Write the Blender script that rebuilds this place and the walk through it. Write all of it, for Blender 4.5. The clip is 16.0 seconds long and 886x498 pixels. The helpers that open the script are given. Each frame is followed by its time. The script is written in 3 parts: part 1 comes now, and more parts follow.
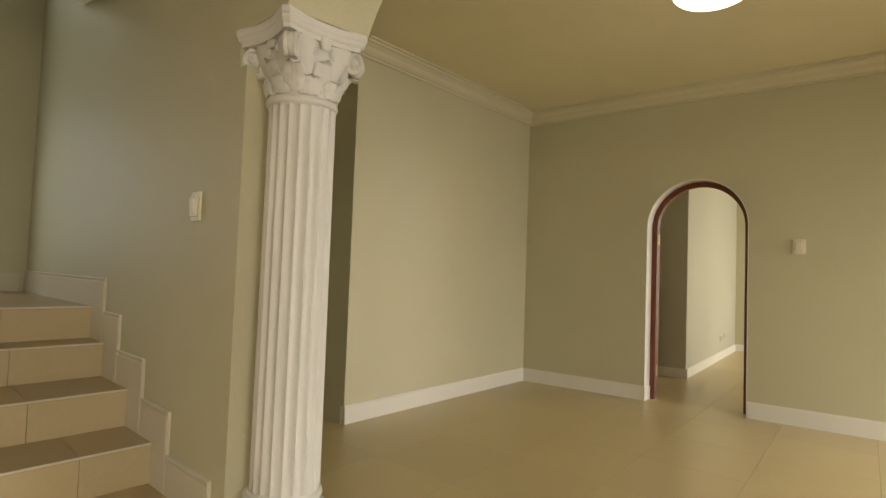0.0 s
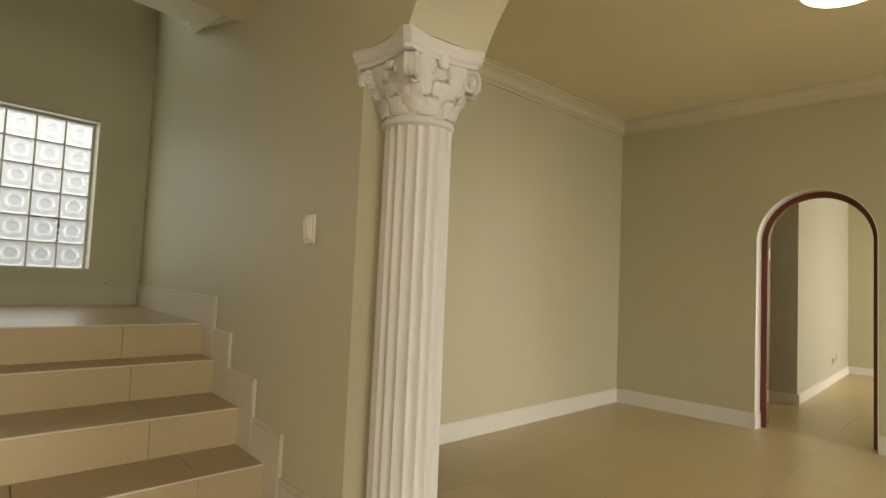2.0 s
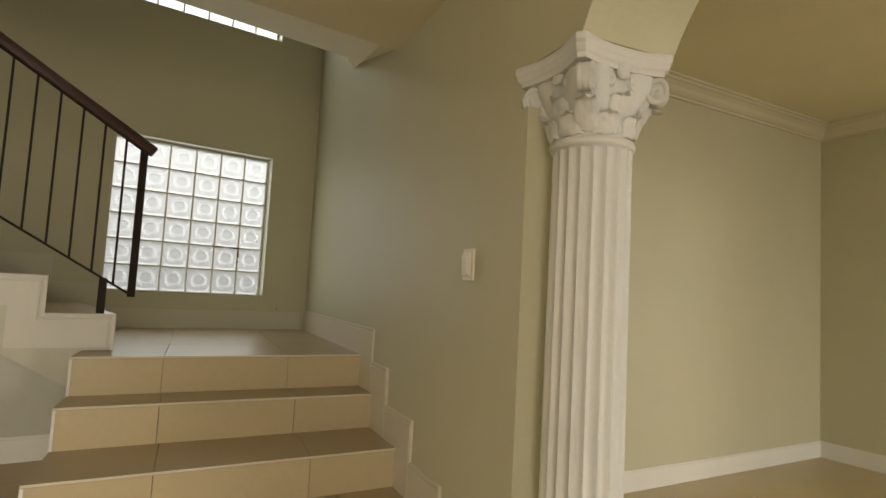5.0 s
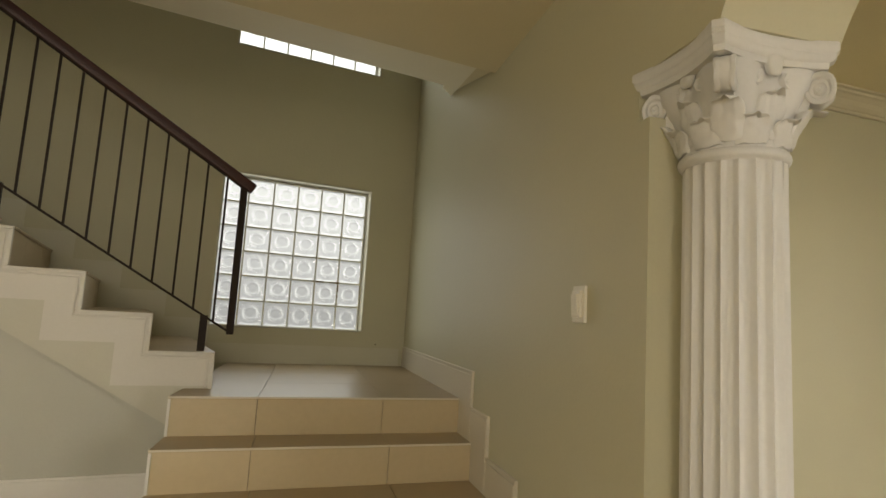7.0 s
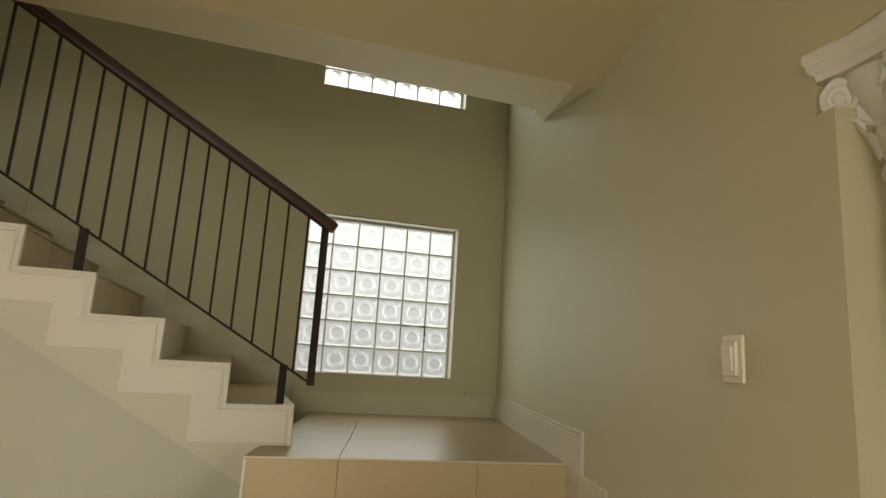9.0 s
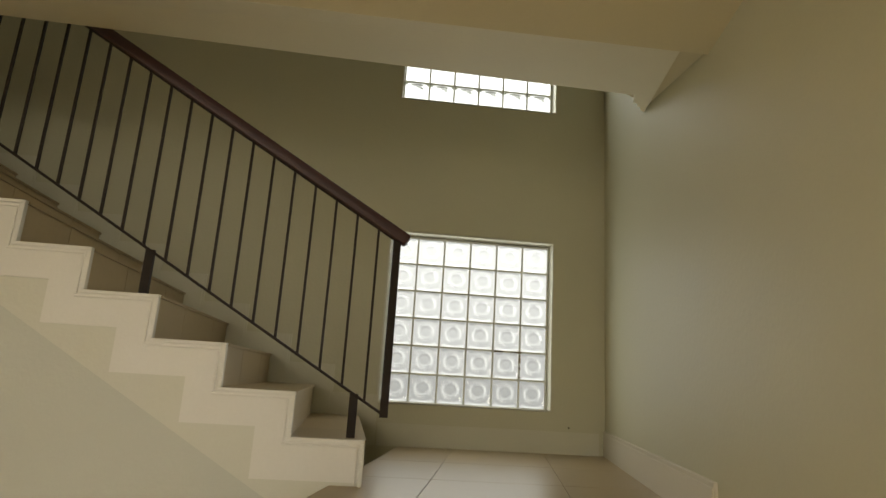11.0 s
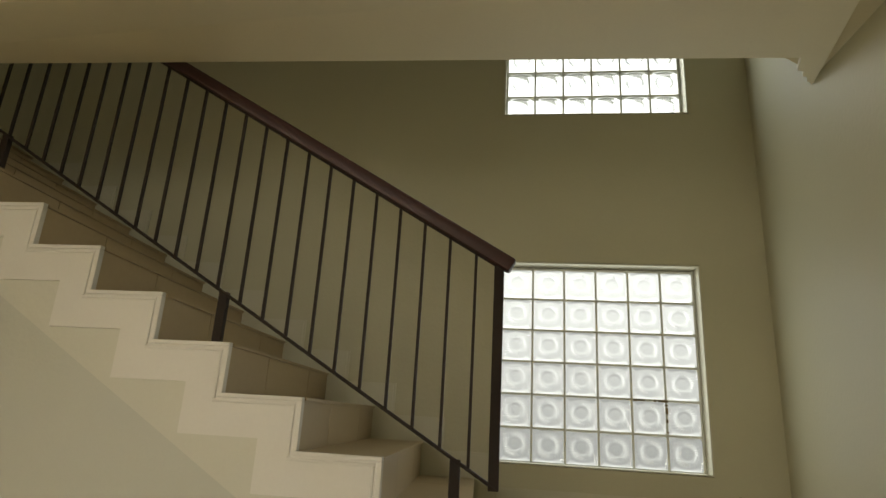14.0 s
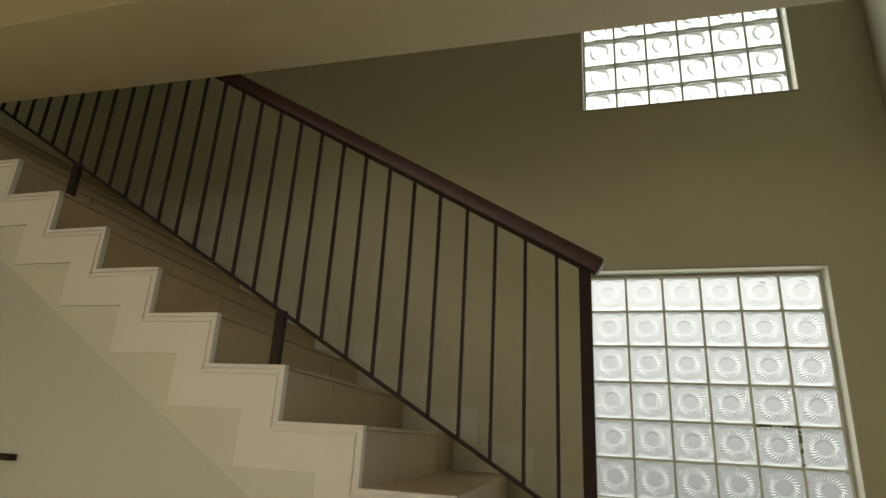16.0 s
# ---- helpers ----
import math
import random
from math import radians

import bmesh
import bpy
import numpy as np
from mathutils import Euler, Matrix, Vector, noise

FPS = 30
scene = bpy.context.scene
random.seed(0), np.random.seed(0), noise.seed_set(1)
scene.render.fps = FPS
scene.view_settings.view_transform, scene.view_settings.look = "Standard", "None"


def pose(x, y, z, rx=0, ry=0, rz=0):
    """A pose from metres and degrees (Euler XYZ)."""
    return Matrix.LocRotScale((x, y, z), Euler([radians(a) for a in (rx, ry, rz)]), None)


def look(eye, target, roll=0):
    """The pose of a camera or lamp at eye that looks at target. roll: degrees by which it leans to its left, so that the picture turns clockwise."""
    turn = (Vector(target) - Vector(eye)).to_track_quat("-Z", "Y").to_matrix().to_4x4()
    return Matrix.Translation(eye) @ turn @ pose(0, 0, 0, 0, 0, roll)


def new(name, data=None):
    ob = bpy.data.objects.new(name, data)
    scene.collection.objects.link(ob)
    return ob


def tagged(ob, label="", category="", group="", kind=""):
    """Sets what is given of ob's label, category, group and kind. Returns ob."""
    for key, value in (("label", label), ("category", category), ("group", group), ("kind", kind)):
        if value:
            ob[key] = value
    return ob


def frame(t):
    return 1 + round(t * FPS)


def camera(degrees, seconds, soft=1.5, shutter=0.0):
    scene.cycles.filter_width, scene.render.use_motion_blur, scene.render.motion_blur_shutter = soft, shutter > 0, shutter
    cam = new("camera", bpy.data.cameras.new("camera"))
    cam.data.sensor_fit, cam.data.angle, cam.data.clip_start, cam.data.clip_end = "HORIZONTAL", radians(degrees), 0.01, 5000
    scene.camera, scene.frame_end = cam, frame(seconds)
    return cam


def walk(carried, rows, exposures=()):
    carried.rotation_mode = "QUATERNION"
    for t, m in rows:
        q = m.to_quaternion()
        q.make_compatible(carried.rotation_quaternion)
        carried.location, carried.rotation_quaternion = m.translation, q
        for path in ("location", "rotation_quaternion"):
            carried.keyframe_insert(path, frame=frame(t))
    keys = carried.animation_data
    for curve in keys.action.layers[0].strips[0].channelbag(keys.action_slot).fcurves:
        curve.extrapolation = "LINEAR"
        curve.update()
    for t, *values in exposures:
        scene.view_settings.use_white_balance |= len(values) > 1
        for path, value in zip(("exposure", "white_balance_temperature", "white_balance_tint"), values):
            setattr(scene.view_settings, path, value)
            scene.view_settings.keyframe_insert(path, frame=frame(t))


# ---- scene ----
cam = camera(75.4, 16.0)

PATH = [
    (0, (0.054, 0.676, 1.179), (1.733, 1.76, 1.272), 2.1),
    (0.5, (0.045, 0.735, 1.199), (1.693, 1.865, 1.297), 2.2),
    (1, (0.027, 0.797, 1.201), (1.64, 1.973, 1.307), 2.2),
    (1.5, (0.021, 0.838, 1.216), (1.597, 2.064, 1.327), 2.3),
    (2, (0.031, 0.886, 1.236), (1.56, 2.17, 1.351), 2.5),
    (2.5, (0.052, 0.928, 1.251), (1.529, 2.272, 1.371), 2.6),
    (3, (0.074, 0.969, 1.267), (1.494, 2.372, 1.39), 2.7),
    (3.5, (0.084, 1.015, 1.275), (1.445, 2.474, 1.401), 2.8),
    (4, (0.1, 1.05, 1.286), (1.396, 2.567, 1.419), 2.9),
    (6.5, (0.254, 1.247, 1.355), (1.159, 3.018, 1.563), 3.4),
    (7, (0.288, 1.323, 1.36), (1.119, 3.126, 1.601), 3.4),
    (7.5, (0.321, 1.422, 1.373), (1.072, 3.255, 1.648), 3.5),
    (8, (0.323, 1.495, 1.39), (1.003, 3.351, 1.698), 3.6),
    (8.5, (0.344, 1.573, 1.396), (0.952, 3.448, 1.734), 3.5),
    (9, (0.374, 1.648, 1.401), (0.912, 3.54, 1.762), 3.5),
    (11.5, (0.582, 2.112, 1.393), (0.668, 4.057, 1.851), 3.5),
    (12, (0.584, 2.219, 1.398), (0.59, 4.161, 1.877), 3.5),
    (12.5, (0.568, 2.293, 1.409), (0.511, 4.228, 1.914), 3.5),
    (13, (0.581, 2.355, 1.421), (0.463, 4.281, 1.946), 3.4),
    (13.5, (0.624, 2.436, 1.437), (0.438, 4.351, 1.981), 3.3),
    (14, (0.653, 2.513, 1.446), (0.396, 4.415, 2.008), 3.3),
    (14.5, (0.678, 2.594, 1.446), (0.341, 4.477, 2.029), 3.3),
    (15, (0.69, 2.651, 1.46), (0.275, 4.514, 2.055), 3.3),
    (15.5, (0.676, 2.723, 1.459), (0.194, 4.564, 2.074), 3.3),
    (16, (0.655, 2.81, 1.46), (0.109, 4.629, 2.088), 3.2),
]
walk(cam, [(t, look(eye, target, roll)) for t, eye, target, roll in PATH],
     exposures=((0.0, 0.0, 6500, 10), (4.0, -0.03, 6500, 10), (6.5, -0.15, 6500, 10), (9.0, 0.06, 6500, 9), (12.5, 0.04, 6500, 8),
                (14.5, -0.05, 6500, 6), (16.0, -0.20, 6500, 5)))

YB = 6.115                          # landing's outer wall

# ---- world, lights ----
world = bpy.data.worlds.new("overcast_sky")
scene.world = world
world.use_nodes = True
_n = world.node_tree.nodes
_sky = _n.new("ShaderNodeTexSky")
_sky.sky_type = 'NISHITA'
_sky.sun_disc = False
_sky.sun_elevation = radians(50)
_sky.sun_rotation = radians(200)
_sky.dust_density = 5.0
_pale = _n.new("ShaderNodeHueSaturation")     # an overcast sky has little colour
_pale.inputs["Saturation"].default_value = 0.25
world.node_tree.links.new(_sky.outputs[0], _pale.inputs["Color"])
world.node_tree.links.new(_pale.outputs[0], _n["Background"].inputs[0])
_n["Background"].inputs[1].default_value = 0.15

sun_data = bpy.data.lights.new("sun", 'SUN')
sun_data.energy, sun_data.angle, sun_data.color = 1.0, radians(15), (1.0, 0.95, 0.87)
new("sun", sun_data).matrix_world = look((0, -6, 12), (0.6, 0, 0))


def daylight(name, eye, target, sx, sy, watts, colour, spread=180):
    lamp = bpy.data.lights.new(name, 'AREA')
    lamp.shape, lamp.size, lamp.size_y, lamp.energy, lamp.color = 'RECTANGLE', sx, sy, watts, colour
    lamp.spread = radians(spread)
    ob = new(name, lamp)
    ob.matrix_world = look(eye, target)
    return ob


# pale overcast sky behind the glass blocks
def sky_card():
    m = bpy.data.materials.new("overcast_backdrop")
    m.use_nodes = True
    t = m.node_tree
    t.nodes.remove(t.nodes["Principled BSDF"])
    e = t.nodes.new("ShaderNodeEmission")
    geo = t.nodes.new("ShaderNodeNewGeometry")
    sep = t.nodes.new("ShaderNodeSeparateXYZ")
    mr = t.nodes.new("ShaderNodeMapRange")
    mr.inputs[1].default_value, mr.inputs[2].default_value = 1.0, 7.0
    mr.inputs[3].default_value, mr.inputs[4].default_value = SKY_LOW, SKY_HIGH
    e.inputs["Color"].default_value = (1.0, 0.955, 0.935, 1)
    t.links.new(geo.outputs["Position"], sep.inputs[0])
    t.links.new(sep.outputs[2], mr.inputs[0])
    t.links.new(mr.outputs[0], e.inputs["Strength"])
    t.links.new(e.outputs[0], t.nodes["Material Output"].inputs[0])
    me = bpy.data.meshes.new("backdrop")
    me.from_pydata([(-9, 12.0, -0.4), (11, 12.0, -0.4), (11, 12.0, 17), (-9, 12.0, 17)], [], [(0, 1, 2, 3)])
    me.materials.append(m)
    return tagged(new("backdrop", me), "pale overcast sky outside the stair windows", "sky", kind="structure")


SKY_LOW, SKY_HIGH = 0.46, 1.9
sky_card()

# daylight in the openings; all but the two stair windows are unseen, added lamps
daylight("unseen_fill_hall", (-0.9, -2.66, 1.90), (-0.9, -0.4, 0.50), 2.3, 1.4, 46, (1.0, 0.915, 0.77), 120)
daylight("unseen_fill_room", (4.3, -2.66, 1.45), (4.2, -0.6, 0.05), 2.3, 1.7, 84, (1.0, 0.93, 0.80), 130)
# no window is seen on this side; added to brighten the stair wall
daylight("unseen_fill_left", (-3.36, 0.1, 1.6), (-1.0, 0.2, 0.5), 1.9, 1.3, 56, (1.0, 0.86, 0.62))
daylight("daylight_stair_window", (1.16, YB + 0.072, 1.82), (1.16, YB - 1.0, 1.82), 1.19, 1.19, 4.6, (0.98, 1.0, 0.92))
daylight("daylight_upper_window", (1.16, YB + 0.072, 4.10), (1.16, YB - 1.0, 4.10), 1.19, 1.19, 8.5, (0.97, 1.0, 0.96))
# added fill that evens out the upper stairwell
daylight("unseen_fill_upper_hall", (-0.4, -2.66, 4.4), (-0.4, 5, 4.2), 2.3, 1.1, 15, (1.0, 0.92, 0.75))
# added fill hanging free in the far room, with no window built for it
daylight("unseen_fill_far_room", (10.2, -1.96, 1.45), (10.2, 0.4, 0.3), 2.2, 1.5, 150, (1.0, 0.93, 0.78))

# ---- materials ----


def material(name, colour, rough=0.6, metal=0.0, grain=60.0, vary=0.06, stain=0.05, bump=0.1, bump_scale=120.0,
             islands=0.0, objects=0.0, spec=0.5, wear=0.07):
    m = bpy.data.materials.new(name)
    m.use_nodes = True
    t = m.node_tree
    bsdf = t.nodes["Principled BSDF"]
    co = t.nodes.new("ShaderNodeTexCoord")
    geo = t.nodes.new("ShaderNodeNewGeometry")
    fine = t.nodes.new("ShaderNodeTexNoise")
    fine.inputs["Scale"].default_value = grain
    fine.inputs["Detail"].default_value = 4
    broad = t.nodes.new("ShaderNodeTexNoise")
    broad.inputs["Scale"].default_value = 1.3
    broad.inputs["Detail"].default_value = 5
    t.links.new(geo.outputs["Position"], fine.inputs["Vector"])
    t.links.new(geo.outputs["Position"], broad.inputs["Vector"])

    def term(src, amount):
        mr = t.nodes.new("ShaderNodeMapRange")
        mr.inputs[3].default_value, mr.inputs[4].default_value = 1 - amount, 1 + amount
        t.links.new(src, mr.inputs[0])
        return mr.outputs[0]
    terms = [term(fine.outputs[0], vary), term(broad.outputs[0], stain * 2)]
    if islands:
        terms.append(term(geo.outputs["Random Per Island"], islands))
    if objects:
        oi = t.nodes.new("ShaderNodeObjectInfo")
        terms.append(term(oi.outputs["Random"], objects))
    value = terms[0]
    for x in terms[1:]:
        mul = t.nodes.new("ShaderNodeMath")
        mul.operation = 'MULTIPLY'
        t.links.new(value, mul.inputs[0])
        t.links.new(x, mul.inputs[1])
        value = mul.outputs[0]
    vm = t.nodes.new("ShaderNodeVectorMath")
    vm.operation = 'SCALE'
    vm.inputs[0].default_value = colour
    t.links.new(value, vm.inputs["Scale"])
    t.links.new(vm.outputs[0], bsdf.inputs["Base Color"])
    rr = t.nodes.new("ShaderNodeMapRange")
    rr.inputs[3].default_value, rr.inputs[4].default_value = max(0.02, rough - wear), min(1, rough + wear)
    t.links.new(broad.outputs[0], rr.inputs[0])
    t.links.new(rr.outputs[0], bsdf.inputs["Roughness"])
    bsdf.inputs["Metallic"].default_value = metal
    bsdf.inputs["Specular IOR Level"].default_value = spec
    if bump:
        bn = t.nodes.new("ShaderNodeTexNoise")
        bn.inputs["Scale"].default_value = bump_scale
        bn.inputs["Detail"].default_value = 3
        t.links.new(geo.outputs["Position"], bn.inputs["Vector"])
        bp = t.nodes.new("ShaderNodeBump")
        bp.inputs["Strength"].default_value = bump
        bp.inputs["Distance"].default_value = 0.01
        t.links.new(bn.outputs[0], bp.inputs["Height"])
        t.links.new(bp.outputs[0], bsdf.inputs["Normal"])
    return m


WALL = material("sage_wall_paint", (0.50, 0.475, 0.335), 0.55, grain=90, vary=0.03, stain=0.03, bump=0.10, bump_scale=45)
CORNICE = material("cream_cornice_paint", (0.56, 0.515, 0.375), 0.6, grain=70, vary=0.03, stain=0.04, bump=0.06, bump_scale=50)
# beam paint is lightened past the ceiling's to stand in for bounce light
BEAM = material("lightened_cream_beam_paint", (0.80, 0.755, 0.60), 0.7, grain=70, vary=0.03, stain=0.04, bump=0.06, bump_scale=50)
CEIL = material("cream_ceiling_paint", (0.66, 0.59, 0.395), 0.8, grain=80, vary=0.03, stain=0.04, bump=0.08, bump_scale=60)
WHITE = material("white_trim_paint", (0.70, 0.685, 0.645), 0.5, grain=70, vary=0.03, stain=0.04, bump=0.06, bump_scale=50)
PALEWALL = material("pale_sage_wall_paint", (0.455, 0.455, 0.39), 0.42, grain=90, vary=0.03, stain=0.03, bump=0.10, bump_scale=45)
PLASTER = material("white_cast_plaster", (0.625, 0.62, 0.61), 0.6, grain=80, vary=0.04, stain=0.05, bump=0.10, bump_scale=60)
TILE = material("beige_porcelain_tile", (0.475, 0.38, 0.205), 0.31, grain=35, vary=0.05, stain=0.02, bump=0.0, bump_scale=30, objects=0.04, wear=0.015)
RISER = material("tan_riser_tile", (0.485, 0.395, 0.245), 0.34, grain=35, vary=0.06, stain=0.04, bump=0.0, bump_scale=30, objects=0.05, wear=0.03)
TREAD = material("brown_beige_tread_tile", (0.385, 0.295, 0.172), 0.36, grain=35, vary=0.06, stain=0.02, bump=0.0, bump_scale=30, objects=0.05, wear=0.02)
GROUT = material("dark_grout", (0.16, 0.12, 0.08), 0.9, grain=150, vary=0.15, bump=0.1)
FLOORGROUT = material("beige_floor_grout", (0.25, 0.195, 0.105), 0.9, grain=150, vary=0.15, bump=0.1)
PALEGROUT = material("grey_block_mortar", (0.74, 0.76, 0.68), 0.9, grain=150, vary=0.1, bump=0.2, bump_scale=150)
STEEL = material("dark_painted_steel", (0.020, 0.013, 0.009), 0.6, spec=0.2, grain=60, vary=0.15, stain=0.15, bump=0.05)
RAILWOOD = material("varnished_mahogany", (0.038, 0.011, 0.009), 0.5, grain=25, vary=0.25, stain=0.2, bump=0.05, bump_scale=60)
DOORWOOD = material("red_brown_door_wood", (0.150, 0.036, 0.016), 0.5, grain=25, vary=0.3, stain=0.2, bump=0.05, bump_scale=60)
SKIRT = material("beige_glazed_skirting_tile", (0.60, 0.55, 0.445), 0.4, grain=60, vary=0.03, stain=0.04, bump=0.04, bump_scale=40)
SAGETRIM = material("pale_sage_trim_paint", (0.55, 0.53, 0.415), 0.5, grain=90, vary=0.03, stain=0.05, bump=0.08, bump_scale=45)
STRINGER = material("off_white_stringer_paint", (0.53, 0.52, 0.44), 0.55, grain=90, vary=0.03, stain=0.04, bump=0.10, bump_scale=45)
BORDER = material("off_white_border_tile", (0.615, 0.595, 0.545), 0.45, grain=70, vary=0.03, stain=0.04, bump=0.05, bump_scale=50)
PLASTIC = material("white_switch_plastic", (0.68, 0.64, 0.53), 0.35, grain=40, vary=0.02, bump=0)
BRASS = material("worn_brass", (0.75, 0.55, 0.25), 0.3, metal=1.0, grain=80, vary=0.15, bump=0.05)
GROUND = material("grey_ground_concrete", (0.35, 0.34, 0.31), 0.9, grain=10, vary=0.15, stain=0.2, bump=0.3)


def glass(name, colour, rough):
    m = bpy.data.materials.new(name)
    m.use_nodes = True
    b = m.node_tree.nodes["Principled BSDF"]
    b.inputs["Base Color"].default_value = (*colour, 1)
    b.inputs["Roughness"].default_value = rough
    b.inputs["Transmission Weight"].default_value = 1.0
    b.inputs["IOR"].default_value = 1.45
    return m


BLOCK = glass("moulded_block_glass", (0.94, 0.985, 0.955), 0.05)
PANE = glass("window_glass", (0.97, 0.98, 0.97), 0.0)


def lamp_glass():
    m = bpy.data.materials.new("lit_opal_glass")
    m.use_nodes = True
    b = m.node_tree.nodes["Principled BSDF"]
    b.inputs["Base Color"].default_value = (0.9, 0.88, 0.8, 1)
    b.inputs["Emission Color"].default_value = (1.0, 0.9, 0.68, 1)
    b.inputs["Emission Strength"].default_value = 5.0
    return m


OPAL = lamp_glass()

# ---- building helpers ----


def mesh_of(name, bm, mat, smooth=False):
    bmesh.ops.recalc_face_normals(bm, faces=bm.faces[:])
    me = bpy.data.meshes.new(name)
    bm.to_mesh(me)
    bm.free()
    me.materials.append(mat)
    if smooth:
        me.polygons.foreach_set("use_smooth", [True] * len(me.polygons))
        me.set_sharp_from_angle(angle=radians(35))
    return me


def part(name, bm, mat, parent=None, label="", smooth=False, m=None):
    ob = new(name, mesh_of(name, bm, mat, smooth))
    if parent is not None:
        ob.parent = parent
    if m is not None:
        ob.matrix_basis = m
    return tagged(ob, label)


def piece(name, me, parent, m):
    ob = new(name, me)
    ob.parent = parent
    ob.matrix_basis = m
    return ob


def box(bm, x0, x1, y0, y1, z0, z1, bevel=0.0, f=None):
    pts = [(x, y, z) for z in (z0, z1) for x, y in ((x0, y0), (x1, y0), (x1, y1), (x0, y1))]
    vs = [bm.verts.new(f(*p) if f else p) for p in pts]
    fs = [bm.faces.new([vs[i] for i in q]) for q in
          ((3, 2, 1, 0), (4, 5, 6, 7), (0, 1, 5, 4), (1, 2, 6, 5), (2, 3, 7, 6), (3, 0, 4, 7))]
    if bevel:
        edges = list({e for fc in fs for e in fc.edges})
        bmesh.ops.bevel(bm, geom=edges, offset=bevel, segments=2, profile=0.5, affect='EDGES')
    return vs


def boxed(x0, x1, y0, y1, z0, z1, bevel=0.0):
    bm = bmesh.new()
    box(bm, x0, x1, y0, y1, z0, z1, bevel)
    return bm


def prism(bm, poly, z0, z1, f=None):
    """A plan polygon raised from z0 to z1."""
    lo = [bm.verts.new(f(x, y, z0) if f else (x, y, z0)) for x, y in poly]
    hi = [bm.verts.new(f(x, y, z1) if f else (x, y, z1)) for x, y in poly]
    n = len(poly)
    bm.faces.new(lo[::-1])
    bm.faces.new(hi)
    for i in range(n):
        bm.faces.new((lo[i], lo[(i + 1) % n], hi[(i + 1) % n], hi[i]))


def prismed(poly, z0, z1):
    bm = bmesh.new()
    prism(bm, poly, z0, z1)
    return bm


def lathe(bm, profile, n=32, cx=0.0, cy=0.0):
    rings = []
    for r, z in profile:
        rings.append([bm.verts.new((cx + r * math.cos(2 * math.pi * i / n), cy + r * math.sin(2 * math.pi * i / n), z)) for i in range(n)])
    for a, b in zip(rings, rings[1:]):
        for i in range(n):
            bm.faces.new((a[i], a[(i + 1) % n], b[(i + 1) % n], b[i]))
    bm.faces.new(rings[0][::-1])
    bm.faces.new(rings[-1])


class Line:
    """A wall's face from plan point a to b; s runs along it, d goes behind it (to the right of the way a to b if side is 1)."""

    def __init__(self, a, b, side=1):
        self.a, self.b = Vector(a), Vector(b)
        self.dir = (self.b - self.a).normalized()
        self.nor = Vector((self.dir.y, -self.dir.x)) * side
        self.length = (self.b - self.a).length

    def at(self, s, d, z):
        p = self.a + self.dir * s + self.nor * d
        return (p.x, p.y, z)


def strip(bm, ln, s0, s1, b0, b1, t0, t1, d0, d1):
    pts = [ln.at(s, d, z) for s, d, z in ((s0, d0, b0), (s1, d0, b1), (s1, d1, b1), (s0, d1, b0), (s0, d0, t0), (s1, d0, t1), (s1, d1, t1), (s0, d1, t0))]
    vs = [bm.verts.new(p) for p in pts]
    for q in ((3, 2, 1, 0), (4, 5, 6, 7), (0, 1, 5, 4), (1, 2, 6, 5), (2, 3, 7, 6), (3, 0, 4, 7)):
        bm.faces.new([vs[i] for i in q])


def wall(name, ln, z0, z1, thick, holes=(), mat=None, label="", arch=()):
    """holes: (s0, s1, z0, z1); arch: (s0, s1, spring, rise, steps)."""
    bm = bmesh.new()
    cuts = sorted({0, ln.length} | {h[0] for h in holes} | {h[1] for h in holes} | {a[0] for a in arch} | {a[1] for a in arch})
    for s0, s1 in zip(cuts, cuts[1:]):
        mid = (s0 + s1) / 2
        ar = [a for a in arch if a[0] < mid < a[1]]
        ho = sorted([h for h in holes if h[0] < mid < h[1]], key=lambda h: h[2])
        if ar:
            a0, a1, spring, rise, n = ar[0][:5]
            c, half = (a0 + a1) / 2, (a1 - a0) / 2
            lift = ar[0][5] if len(ar[0]) > 5 else 0.0      # a segment of an ellipse when lift > 0
            k0, k1 = math.cos(lift), math.sin(lift)
            angs = [lift + (math.pi - 2 * lift) * i / n for i in range(n + 1)]
            g = [(c - half * math.cos(q) / k0, spring + rise * (math.sin(q) - k1) / (1 - k1)) for q in angs]
            for (p, zp), (q, zq) in zip(g, g[1:]):
                strip(bm, ln, p, q, zp, zq, z1, z1, 0, thick)
        else:
            low = z0
            for h in ho:
                if h[2] > low:
                    strip(bm, ln, s0, s1, low, low, h[2], h[2], 0, thick)
                low = h[3]
            strip(bm, ln, s0, s1, low, low, z1, z1, 0, thick)
    bmesh.ops.remove_doubles(bm, verts=bm.verts[:], dist=1e-5)
    inner = [f for f in bm.faces if all(len(e.link_faces) > 2 for e in f.edges)]
    bmesh.ops.delete(bm, geom=inner, context='FACES')
    ob = part(name, bm, mat or WALL)
    return tagged(ob, label, "wall", kind="structure")


def baseboard(name, ln, s0, s1, z, h=0.145, t=0.014, label="white painted skirting board at the foot of the wall", mat=None):
    bm = bmesh.new()
    strip(bm, ln, s0, s1, z, z, z + h - 0.012, z + h - 0.012, -t, 0.0)
    strip(bm, ln, s0, s1, z + h - 0.012, z + h - 0.012, z + h, z + h, -t * 0.55, 0.0)
    return tagged(part(name, bm, mat or WHITE), label, "skirting", kind="structure")


# ---- plan ----
LEAN = 0.198                       # the stair wall runs askew to the landing's outer wall
WA = math.atan(LEAN)
W0 = Vector((0.960, 0.0))


def wx(y):
    return W0.x + LEAN * y


def lw(u, v, z=0.0):
    """A place by the stair wall: u into the wall, v along it."""
    return (W0.x + u * math.cos(WA) + v * math.sin(WA), -u * math.sin(WA) + v * math.cos(WA), z)


